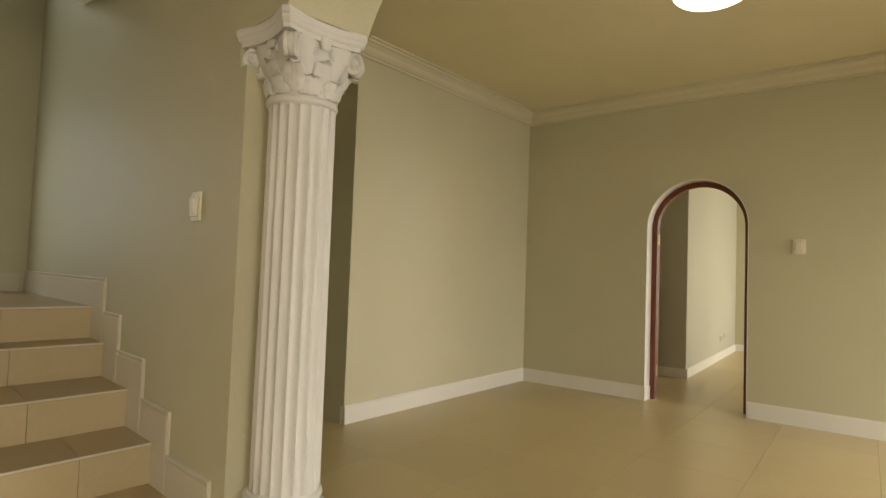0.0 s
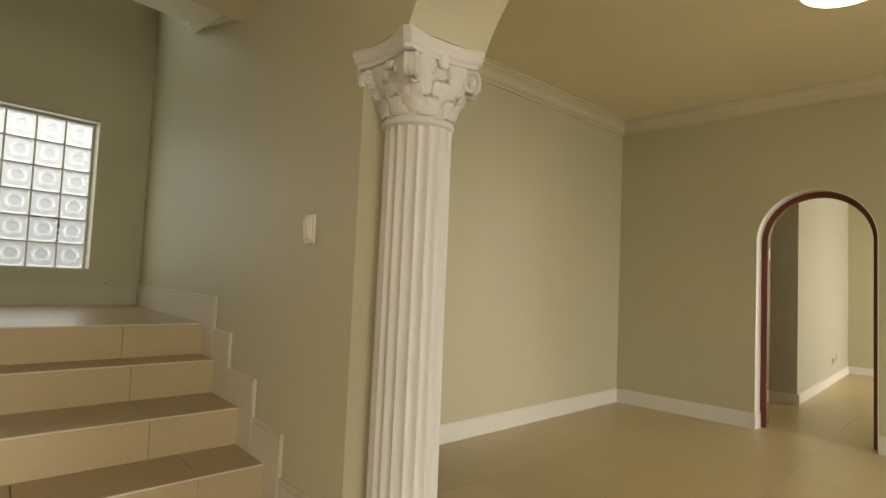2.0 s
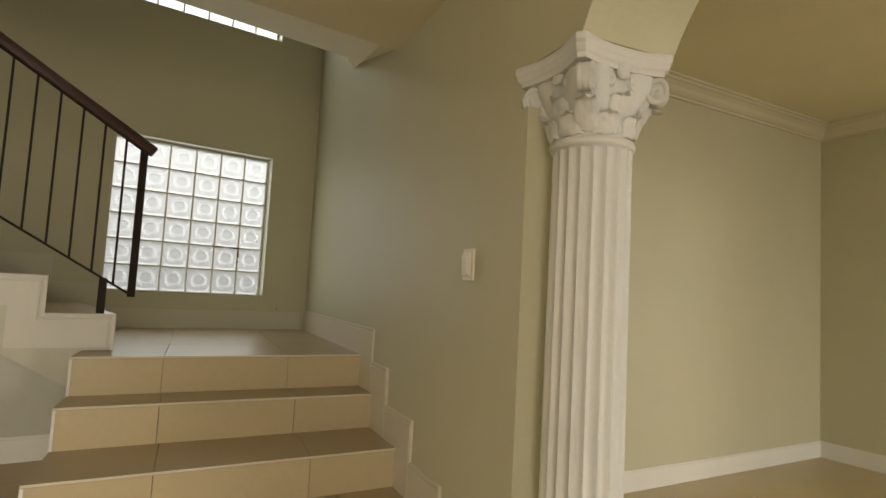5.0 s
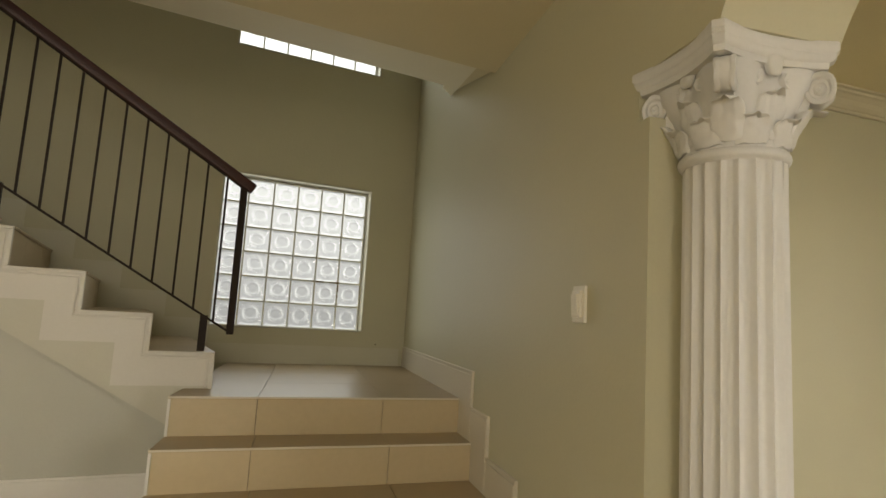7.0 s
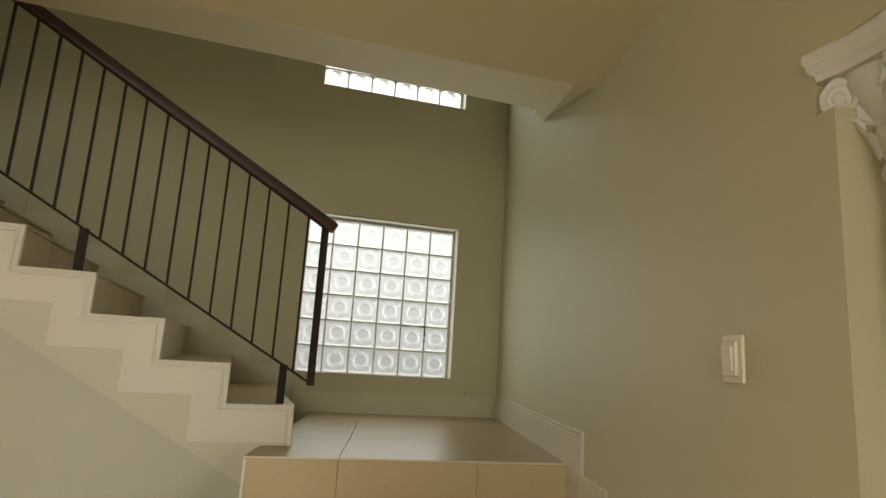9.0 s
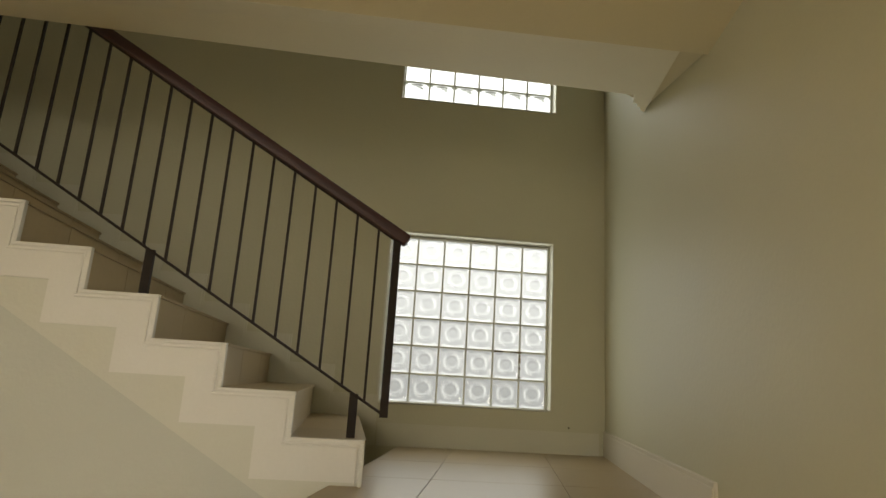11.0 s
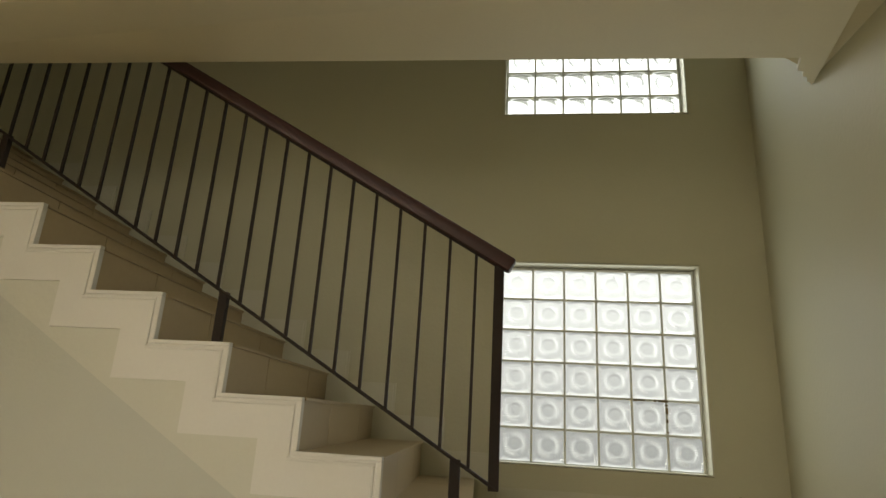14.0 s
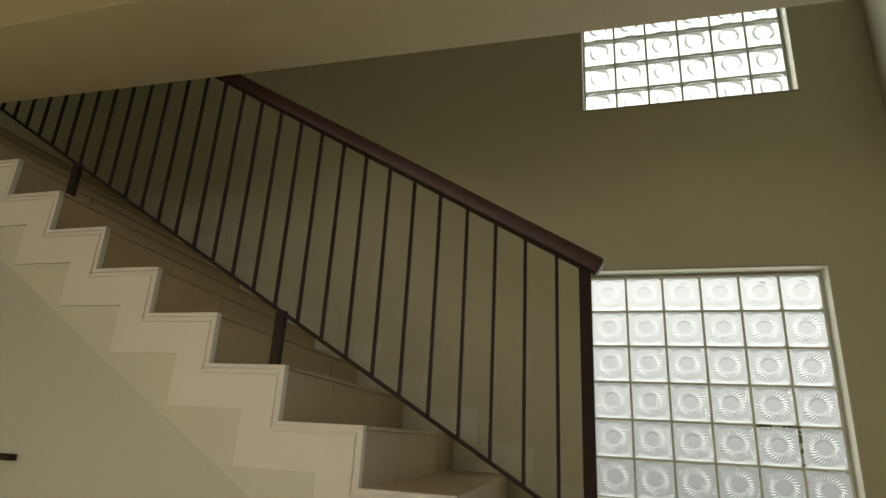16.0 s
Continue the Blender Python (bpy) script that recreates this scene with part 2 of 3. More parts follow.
LOCAL = pose(W0.x, W0.y, 0, 0, 0, -math.degrees(WA))
RISE, NOSE = 0.185, (4.245, 3.985, 3.560, 3.205, 2.82)   # first flight, from the landing down
STEPX, STEPR, X1, YS = 0.3135, 0.187, 0.511, 4.615     # second flight
SKEW = 0.060                       # its risers run askew to the outer wall
XL, YN, ZUP, TOP = -3.3, -2.6, 3.17, 5.6
B0, B1, C1 = (3.441, 3.723), (6.235, 3.500), (5.533, -2.6)
ZROOM, ZHALL, YBEAM, YEDGE = 3.14, 2.890, 3.928, 4.615

# ground, outside
bm = bmesh.new()
box(bm, -60, 60, -60, 60, -0.60, -0.40)
tagged(part("ground", bm, GROUND), "plain grey concrete ground round the house", "ground", kind="structure")

# base slab under the tiles
tagged(part("floor", boxed(XL - 0.2, 13.2, YN - 0.2, 6.3, -0.2, -0.006), FLOORGROUT), "dark grouted bed under the beige floor tiles", "floor", kind="structure")

# ---- walls ----
back = Line((XL, YB), (2.6, YB), -1)
wall("wall_back", back, -0.2, TOP, 0.20, holes=((3.842, 5.078, 1.205, 2.437), (3.842, 5.078, 3.492, 4.722)),
     label="sage green painted outer wall of the stair landing with two glass block windows")
stairwall = Line(lw(0, 2.56)[:2], lw(0, 6.40)[:2], 1)
wall("wall_stair", stairwall, -0.2, TOP, 0.36, holes=((0.0, 0.055, 1.965, 2.107),), label="smooth sage green wall beside the tiled stairs")
arcade = Line(lw(0, -2.9)[:2], lw(0, 2.5598)[:2], 1)
wall("wall_arch", arcade, -0.2, TOP, 0.36, holes=((5.18, 5.46, -0.2, 2.106),), arch=((1.5, 5.18, 2.106, 0.72, 90, 0.22),), label="wall with a wide plastered arch resting on a column")
# unseen closing walls; their openings are added for the fill lamps
wall("wall_left", Line((XL, YN), (XL, 6.3), -1), -0.2, TOP, 0.2, holes=((1.7, 3.7, 0.9, 2.3),), label="unseen plain sage wall with an added opening, closing the stair hall")
near = Line((XL, YN), (13.0, YN), 1)
wall("wall_near", near, -0.2, TOP, 0.2, holes=((1.2, 3.6, 0.0, 2.7), (1.7, 4.1, 3.8, 5.0), (6.4, 8.8, 0.6, 2.3)), label="unseen plain sage wall with an added glazed door and windows")
lineb = Line(B0, B1, -1)
wall("wall_room", lineb, -0.2, 3.6, 0.3, label="pale sage green painted wall of the empty room")
linec = Line(B1, C1, -1)
S_ARCH = [(Vector((x, y)) - Vector(B1)).dot(linec.dir) for x, y in ((6.118, 2.090), (6.040, 1.160))]
wall("wall_doorway", linec, -0.2, 3.6, 0.30, arch=((S_ARCH[0], S_ARCH[1], 1.745, 0.460, 32),), label="pale sage green wall with an arched doorway")
wall("wall_passage", Line((3.466, 3.84), (3.92, 6.1), 1), -0.2, 3.6, 0.3, label="shaded sage wall of a passage beside the room")
wall("wall_passage_end", Line((2.2, 6.05), (4.0, 6.05), -1), -0.2, 3.6, 0.2, label="plain sage wall at the end of the passage")
far1 = Line((7.825, 2.005), (12.1, 1.855), -1)
wall("wall_far_room", far1, -0.2, 3.4, 1.6, mat=PALEWALL, label="pale sunlit wall of the room beyond the arched doorway")
far2 = Line((11.95, 2.2), (11.4, -2.6), -1)
wall("wall_far_end", far2, -0.2, 3.4, 0.2, label="pale end wall of the room beyond the doorway")
wall("wall_far_side", Line((6.2, 3.55), (8.3, 3.55), -1), -0.2, 3.4, 0.2, label="plain sage wall behind the doorway")

# ceilings


def sag(bm):
    """The room's ceiling falls slightly towards the stair hall."""
    for v in bm.verts:
        v.co.z -= 0.020 + 0.025 * (6.235 - v.co.x)
    return bm


YDROP, ZDROP, SLANT = 2.75, 2.698, 0.2547            # dropped ceiling before the slab edge
bm = prismed([(XL, YN), (wx(YN) + 0.1, YN), (wx(YDROP) + 0.02, YDROP), (XL, YDROP)], ZHALL, ZUP - 0.004)
prism(bm, [(XL, YDROP), (wx(YDROP) + 0.02, YDROP), (wx(YBEAM) + 0.02, YBEAM), (XL, YBEAM)], ZDROP, ZUP - 0.004)
gap = [(1.5, YBEAM), (wx(YBEAM) + 0.02, YBEAM), (wx(4.86) + 0.02, 4.86), (1.5, 4.45)]
lo = [bm.verts.new((x, y, ZDROP + 0.02 + SLANT * (y - YBEAM))) for x, y in gap]
hi = [bm.verts.new((x, y, ZUP - 0.004)) for x, y in gap]
bm.faces.new(lo)
bm.faces.new(hi)
for i in range(4):
    bm.faces.new((lo[i], lo[(i + 1) % 4], hi[(i + 1) % 4], hi[i]))
tagged(part("ceiling_hall", bm, CEIL), "cream painted ceiling of the stair hall", "ceiling", kind="structure")

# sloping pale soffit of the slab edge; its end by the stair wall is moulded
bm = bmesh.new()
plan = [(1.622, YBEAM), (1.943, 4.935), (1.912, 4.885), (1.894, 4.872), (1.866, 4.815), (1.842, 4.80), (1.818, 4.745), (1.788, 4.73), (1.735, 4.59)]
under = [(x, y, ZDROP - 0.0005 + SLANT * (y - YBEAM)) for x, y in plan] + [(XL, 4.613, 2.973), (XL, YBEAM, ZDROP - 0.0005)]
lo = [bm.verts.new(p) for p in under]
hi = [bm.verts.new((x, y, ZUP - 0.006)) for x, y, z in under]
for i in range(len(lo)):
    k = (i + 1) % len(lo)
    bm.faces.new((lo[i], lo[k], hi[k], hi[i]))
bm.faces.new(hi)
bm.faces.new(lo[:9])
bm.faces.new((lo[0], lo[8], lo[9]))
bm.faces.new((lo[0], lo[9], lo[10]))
tagged(part("ceiling_edge_beam", bm, BEAM), "off-white sloping soffit, lightened for bounce light, along the edge of the upper floor", "beam", kind="structure")
bm = prismed([(lw(0.3, -2.9)[0], YN), (6.6, YN), (6.6, 3.8), (4.2, 6.2), (lw(0.3, 6.3)[0], 6.2)], ZROOM, ZROOM + 0.2)
tagged(part("ceiling_room", sag(bm), CEIL), "cream painted ceiling of the empty room", "ceiling", kind="structure")
tagged(part("ceiling_far_room", boxed(6.62, 13.0, YN, 3.6, 2.9, 3.1), CEIL), "cream ceiling of the far room", "ceiling", kind="structure")
tagged(part("ceiling_stairwell", boxed(XL - 0.1, 3.0, YN, 6.4, TOP, TOP + 0.2), CEIL), "plain cream ceiling above the stairwell", "ceiling", kind="structure")

# cornice of the room
CORN = ((0.0, 0.0), (0.02, 0.0), (0.022, 0.018), (0.034, 0.024), (0.05, 0.045), (0.062, 0.075), (0.085, 0.10), (0.10, 0.108), (0.104, 0.122), (0.125, 0.126), (0.125, 0.14), (0.0, 0.14))


def cornice(name, ln, s0, s1, m0=0.0, m1=0.0):
    bm = bmesh.new()
    ends = []
    for s, mi in ((s0, m0), (s1, m1)):
        ends.append([bm.verts.new(ln.at(s + mi * d, -d, ZROOM - 0.14 + z)) for d, z in CORN])
    n = len(CORN)
    for i in range(n):
        bm.faces.new((ends[0][i], ends[0][(i + 1) % n], ends[1][(i + 1) % n], ends[1][i]))
    bm.faces.new(ends[0])
    bm.faces.new(ends[1][::-1])
    tagged(part(name, sag(bm), CORNICE), "cream moulded plaster cornice under the ceiling", "cornice", kind="structure")


cornice("cornice_room", lineb, 0.0, lineb.length, 0, -1)
cornice("cornice_doorway_wall", linec, 0.0, linec.length, 1, 0)

# skirtings
baseboard("baseboard_room", lineb, 0.0, lineb.length - 0.014, 0)
baseboard("baseboard_doorway", linec, 0.0, S_ARCH[0], 0)
baseboard("baseboard_doorway_right", linec, S_ARCH[1], linec.length, 0)
baseboard("baseboard_passage", Line((3.443, 3.728), (3.92, 6.1), 1), 0.004, 2.3, 0, t=0.006)
baseboard("baseboard_far_room", far1, 0.0, 4.2, 0, 0.12)
baseboard("baseboard_far_return", Line((7.86, 3.4), (7.825, 2.005), -1), 0.0, 1.42, 0, 0.12)
baseboard("baseboard_far_end", far2, 0.0, 4.7, 0, 0.12)
baseboard("baseboard_landing", back, XL * -1 + X1 - SKEW * (YB - YS) + 0.14, 5.42, 0.925, 0.150, label="sage painted skirting along the landing wall", mat=SAGETRIM)

# ---- stairs ----


def xleft(y):
    return 0.322 + 0.21 * (y - 4.25)


def askew(bm):
    """The steps of the first flight run slightly askew; the landing straightens towards its outer wall."""
    for v in bm.verts:
        v.co.y -= 0.075 * (v.co.x - 1.70) * min(1.0, max(0.0, (5.2 - v.co.y) / 0.9))
    return bm


stair = tagged(new("staircase"), "beige tiled staircase with a landing and a second flight", "staircase", kind="structure")
bm = bmesh.new()
levels = [0.925 - RISE * k for k in range(5)]
for k, (y, z) in enumerate(zip(NOSE, levels)):
    y0, y1 = y + 0.012, (YB if k == 0 else NOSE[k - 1] + 0.012)
    if k < 3:
        poly = [(xleft(y0) + 0.01, y0), (wx(y0), y0), (wx(y1), y1), (xleft(y1) + 0.01, y1)]
    else:
        poly = [(XL, y0), (wx(y0), y0), (wx(y1), y1), (XL, y1)]
        if k == 3:
            poly = [(XL, y0), (wx(y0), y0), (wx(4.0), 4.0), (xleft(4.0), 4.0), (xleft(4.60), 4.60), (xleft(4.60), 4.692), (XL, 4.692)]
    prism(bm, poly, -0.1, z - 0.012)
part("core", askew(bm), GROUT, stair, "dark grout bed behind the tiles")
for k in range(3):
    y0, y1 = NOSE[k] + 0.004, 4.55
    a, b = (xleft(y0), y0), (xleft(y1), y1)
    part("step_side", askew(prismed([(a[0] - 0.004, a[1]), (a[0] + 0.008, a[1]), (b[0] + 0.008, b[1]), (b[0] - 0.004, b[1])], levels[k] - RISE, levels[k] - 0.0125)), WALL, stair, "sage painted side of the steps")

# second flight: sloped body under stepped treads
n2 = 12
xe = X1 - STEPX * n2


def soffit(x):
    return 0.736 + 0.607 * (0.330 - x)


for k in range(n2):
    xr, xl, zt = X1 - STEPX * k - 0.01, X1 - STEPX * (k + 1) - 0.01, 0.925 + STEPR * (k + 1) - 0.012
    bm = bmesh.new()
    prism(bm, [(xl, soffit(xl)), (xr, soffit(xr)), (xr, zt), (xl, zt)], 0, 1, f=lambda x, z, d: (x - SKEW * (YB - YS) * d, YS + (YB - YS) * d, z))
    part("step_block", bm, STRINGER, stair, "pale painted side of the second flight")

# stepped white border on the side of the flight
OFF = 0.150
for k in range(n2 - 1):
    xr, zt = X1 - STEPX * k, 0.925 + STEPR * (k + 1)
    xl = xr - STEPX
    bm = bmesh.new()
    box(bm, xl - OFF, xr - 0.0008, YS - 0.012, YS + 0.004, zt - OFF if k else 0.94, zt)
    if k:
        box(bm, xr - OFF, xr - 0.0008, YS - 0.0124, YS + 0.004, zt - STEPR, zt - OFF)
    part("border_tile", bm, BORDER, stair, "off-white border tile with a beaded edge")
for k in range(n2 - 1):
    xr, zt = X1 - STEPX * k, 0.925 + STEPR * (k + 1)
    bm = bmesh.new()
    box(bm, xr - STEPX - 0.014, xr + 0.004, YS - 0.020, YS + 0.008, zt - 0.014, zt + 0.002, 0.003)
    box(bm, xr - 0.014, xr + 0.004, YS - 0.020, YS + 0.008, zt - STEPR, zt - 0.014, 0.003)
    box(bm, xr - STEPX - 0.033, xr - 0.021, YS - 0.0175, YS, zt - 0.032, zt - 0.022, 0.003)
    box(bm, xr - 0.033, xr - 0.023, YS - 0.0175, YS, zt - STEPR - 0.02 if k else 0.935, zt - 0.032, 0.003)
    part("bead", bm, BORDER, stair)

bm = bmesh.new()
box(bm, X1 - 0.001, X1 + 0.004, YS - 0.012, YS + 0.06, 0.928, 0.925 + STEPR - 0.0125, f=lambda x, y, z: (x - SKEW * (y - YS), y, z))
part("border_tile", bm, BORDER, stair, "off-white border tile turning the corner of the lowest step")

wall("wall_under_stair", Line((XL, 4.690), (xleft(4.690) + 0.05, 4.690), -1), -0.1, 0.80, 0.12, mat=PALEWALL, label="pale sage painted wall under the second flight")
bm = bmesh.new()
prism(bm, [(XL, 0.80), (0.31, 0.80), (XL, soffit(XL) + 0.05)], 0, 1, f=lambda x, z, d: (x, 4.690 + 0.12 * d, z))
tagged(part("wall_under_flight", bm, PALEWALL), "sage painted wall below the sloping stair soffit", "wall", kind="structure")
baseboard("baseboard_under_stair", Line((XL, 4.690), (xleft(4.690), 4.690), -1), 0, 3.65, 0.37, 0.125)

# upper floor beyond the flight
tagged(part("upper_floor", boxed(XL, xe, YEDGE, YB, ZUP - 0.25, ZUP - 0.004), CEIL), "cream underside of the upper floor", "floor", kind="structure")

# skirting tiles stepping up the stair wall
BS = (4.02, 3.745, 3.37, 3.035, 2.62)
for k, y in enumerate(BS):
    z = levels[k]
    y1 = YB - 0.002 if k == 0 else BS[k - 1]
    v0, v1 = y / math.cos(WA), y1 / math.cos(WA)
    lo = (levels[k + 1] if k < 4 else 0.0) - 0.03
    bm = bmesh.new()
    box(bm, -0.008, 0.0, v0 + 0.0005, v1, lo, z + 0.17)
    box(bm, -0.015, -0.008, v0 + 0.0005, v0 + 0.009, lo, z + 0.17, 0.003)
    box(bm, -0.015, -0.008, v0 + 0.009, v1 + (0.0 if k == 0 else 0.009), z + 0.161, z + 0.17, 0.003)
    box(bm, -0.013, -0.008, v0 + 0.021, v1 + (0 if k == 0 else 0.021), lo, z + 0.149, 0.003)
    ob = part("skirting_tile", bm, SKIRT, None, m=LOCAL)
    tagged(ob, "pale beige skirting tile with a beaded edge stepping up beside the stairs", "skirting", "stair skirting tiles", "structure")

# ---- column ----
CU, CV = 0.180, 2.452
column = tagged(new("column"), "white fluted column with a leafy moulded capital", "column")
column.matrix_world = LOCAL @ pose(CU, CV, 0)
bm = boxed(-0.18, 0.18, -0.18, 0.10, -0.004, 0.24, 0.008)
part("plinth", bm, PLASTER, column)
bm = bmesh.new()
lathe(bm, [(0.165, 0.24)] + [(0.150 + 0.022 * math.sin(a), 0.268 - 0.028 * math.cos(a)) for a in [math.pi * i / 8 for i in range(9)]]
      + [(0.140, 0.30), (0.135, 0.31), (0.139, 0.318)] + [(0.135 + 0.014 * math.sin(a), 0.334 - 0.014 * math.cos(a)) for a in [math.pi * i / 6 for i in range(7)]] + [(0.130, 0.36)], 40)
part("base", bm, PLASTER, column, smooth=True)
# fluted shaft
bm = bmesh.new()
NF, PER = 20, 8
rings = []
for j in range(15):
    f = j / 14
    z = 0.355 + (1.815 - 0.355) * f
    R = 0.132 - 0.004 * f
    ends = min(1.0, min(f, 1 - f) * 30)
    ring = []
    for i in range(NF * PER):
        ph = (i % PER) / PER * 2 - 1
        dep = 0.0135 * ends * math.sqrt(max(0.0, 1 - (ph / 0.78) ** 2)) if abs(ph) < 0.78 else 0
        a = 2 * math.pi * i / (NF * PER)
        ring.append(bm.verts.new(((R - dep) * math.cos(a), (R - dep) * math.sin(a), z)))
    rings.append(ring)
for a, b in zip(rings, rings[1:]):
    n = len(a)
    for i in range(n):
        bm.faces.new((a[i], a[(i + 1) % n], b[(i + 1) % n], b[i]))
bm.faces.new(rings[0][::-1])
bm.faces.new(rings[-1])
part("shaft", bm, PLASTER, column, "white painted shaft with vertical flutes", smooth=True, m=pose(0.008, 0, 0))

# capital
bm = bmesh.new()
NB = 64
prof_b = [(0.126, 1.848, 0)] + [(0.129 + 0.010 * math.sin(a), 1.866 - 0.014 * math.cos(a), 0) for a in [math.pi * i / 6 for i in range(7)]]
prof_b += [(0.128, 1.885, 0), (0.129, 1.92, 0.002), (0.133, 1.955, 0.005), (0.140, 1.99, 0.012), (0.148, 2.02, 0.021), (0.154, 2.045, 0.027), (0.158, 2.07, 0.031), (0.162, 2.096, 0.033)]
rb = []
for r, z, c in prof_b:
    rb.append([bm.verts.new(((r - c * math.cos(8 * math.pi * i / NB)) * math.cos(2 * math.pi * i / NB), (r - c * math.cos(8 * math.pi * i / NB)) * math.sin(2 * math.pi * i / NB), z)) for i in range(NB)])
for a, b in zip(rb, rb[1:]):
    for i in range(NB):
        bm.faces.new((a[i], a[(i + 1) % NB], b[(i + 1) % NB], b[i]))
bm.faces.new(rb[0][::-1])
bm.faces.new(rb[-1])
capital = part("capital", bm, PLASTER, column, "white cast capital with leaves and corner scrolls", smooth=True, m=pose(0.004, 0, -0.048))


def abacus():
    bm = bmesh.new()
    H, cut, sag, n = 0.190, 0.020, 0.028, 8
    out = []
    for q in range(4):
        a = math.pi / 2 * q
        for i in range(n + 1):
            s = -1 + 2 * i / n
            x, y = H - sag * (1 - s * s), s * (H - cut)
            out.append((x * math.cos(a) - y * math.sin(a), x * math.sin(a) + y * math.cos(a)))
    lev = ((0.90, 2.088), (0.91, 2.104), (0.95, 2.110), (0.975, 2.122), (0.968, 2.127), (1.0, 2.136), (1.0, 2.153), (0.985, 2.158))
    rs = [[bm.verts.new((x * k, y * k, z)) for x, y in out] for k, z in lev]
    m = len(out)
    for a, b in zip(rs, rs[1:]):
        for i in range(m):
            bm.faces.new((a[i], a[(i + 1) % m], b[(i + 1) % m], b[i]))
    bm.faces.new(rs[0][::-1])
    bm.faces.new(rs[-1])
    return bm


part("abacus", abacus(), PLASTER, capital, smooth=True, m=pose(-0.014, 0, 0))


def lumps(bm, amount):
    """Soft unevenness of thick paint over cast plaster."""
    for v in bm.verts:
        v.co += noise.noise_vector(v.co * 34.0) * amount


def leaf_mesh(h, w, lean, curl):
    """A thick fingered leaf lying on the bell; its rounded tip leans out and turns over."""
    bm = bmesh.new()
    nu, nv = 16, 16
    rows = []
    for j in range(nv + 1):
        f = j / nv
        tip = max(0.0, (f - 0.66) / 0.34)
        half = w * (0.86 + 0.24 * math.sin(math.pi * f)) * math.sqrt(max(0.02, 1 - tip ** 2.2))
        roll = tip * 2.0
        z = h * min(f, 0.72) / 0.72 * 0.86 + curl * math.sin(roll)
        out = lean * f * f + curl * (1 - math.cos(roll))
        row = []
        for i in range(nu + 1):
            s = -1 + 2 * i / nu
            body = 0.016 * (1 - 0.3 * f) * math.sqrt(max(0.0, 1 - s * s))
            finger = 0.0030 * math.cos(5 * math.pi * s) * (1 - s * s) * min(1.0, 3 * f)
            row.append(bm.verts.new((out + body + finger, half * s, z - 0.010 * s * s * f)))
        for i in range(nu - 1, 0, -1):
            s = -1 + 2 * i / nu
            row.append(bm.verts.new((out - 0.016 * math.sqrt(max(0.0, 1 - s * s)), half * s * 0.9, z - 0.010 * s * s * f - 0.006 * tip)))
        rows.append(row)
    m = len(rows[0])
    for a, b in zip(rows, rows[1:]):
        for i in range(m):
            bm.faces.new((a[i], a[(i + 1) % m], b[(i + 1) % m], b[i]))
    bm.faces.new(rows[0][::-1])
    bm.faces.new(rows[-1])
    for _ in range(3):
        bmesh.ops.smooth_vert(bm, verts=bm.verts[:], factor=0.5, use_axis_x=True, use_axis_y=True, use_axis_z=True)
    lumps(bm, 0.006)
    return mesh_of("leaf", bm, PLASTER, True)


low_leaf = leaf_mesh(0.076, 0.047, 0.016, 0.012)
mid_leaf = leaf_mesh(0.132, 0.042, 0.020, 0.013)
corner_leaf = leaf_mesh(0.116, 0.040, 0.034, 0.016)
for k in range(8):
    piece("leaf", low_leaf, capital, pose(0, 0, 0, 0, 0, 45 * k + 22.5) @ pose(0.121, 0, 1.882, 0, 5))
for k in range(4):
    piece("leaf", mid_leaf, capital, pose(0, 0, 0, 0, 0, 90 * k) @ pose(0.115, 0, 1.896, 0, 4))
    piece("leaf", corner_leaf, capital, pose(0, 0, 0, 0, 0, 90 * k + 45) @ pose(0.122, 0, 1.892, 0, 17))


def scroll(bm, cx, cz, rr, rz, across):
    """A rolled scroll about the y axis; across: its half profile as (y, share of the radius)."""
    prof = [(-y, k) for y, k in across] + [(y, k) for y, k in across[::-1]]
    n = 28
    rings = [[bm.verts.new((cx + rr * k * math.cos(2 * math.pi * i / n), y, cz + rz * k * math.sin(2 * math.pi * i / n))) for i in range(n)] for y, k in prof]
    for a, b in zip(rings, rings[1:]):
        for i in range(n):
            bm.faces.new((a[i], a[(i + 1) % n], b[(i + 1) % n], b[i]))
    bm.faces.new(rings[0][::-1])
    bm.faces.new(rings[-1])


def volute_mesh():
    """A corner scroll with a raised rim and eye on its sides, a ribbed outer face, and the stem that carries it."""
    bm = bmesh.new()
    scroll(bm, 0.200, 2.043, 0.036, 0.046, ((0.0215, 0.0), (0.0240, 0.14), (0.0215, 0.30), (0.0150, 0.40), (0.0145, 0.58), (0.0225, 0.70), (0.0245, 0.86), (0.0230, 0.97), (0.0165, 1.0), (0.0105, 0.93), (0.0045, 0.97)))
    stem = [(0.095, 1.945), (0.138, 1.950), (0.168, 1.985), (0.182, 2.015), (0.195, 2.060), (0.185, 2.088), (0.085, 2.090)]
    prism(bm, stem, -0.0175, 0.0175, f=lambda x, z, y: (x, y, z))
    lumps(bm, 0.0035)
    return mesh_of("volute", bm, PLASTER, True)


vol = volute_mesh()
for k in range(4):
    piece("volute", vol, capital, pose(0, 0, 0, 0, 0, 45 + 90 * k))


def helix_mesh():
    """A small inner scroll in low relief below the abacus."""
    bm = bmesh.new()
    scroll(bm, 0.0, 0.0, 0.024, 0.024, ((0.012, 0.0), (0.014, 0.2), (0.010, 0.38), (0.007, 0.5), (0.012, 0.68), (0.013, 0.85), (0.008, 1.0)))
    lumps(bm, 0.003)
    return mesh_of("helix", bm, PLASTER, True)


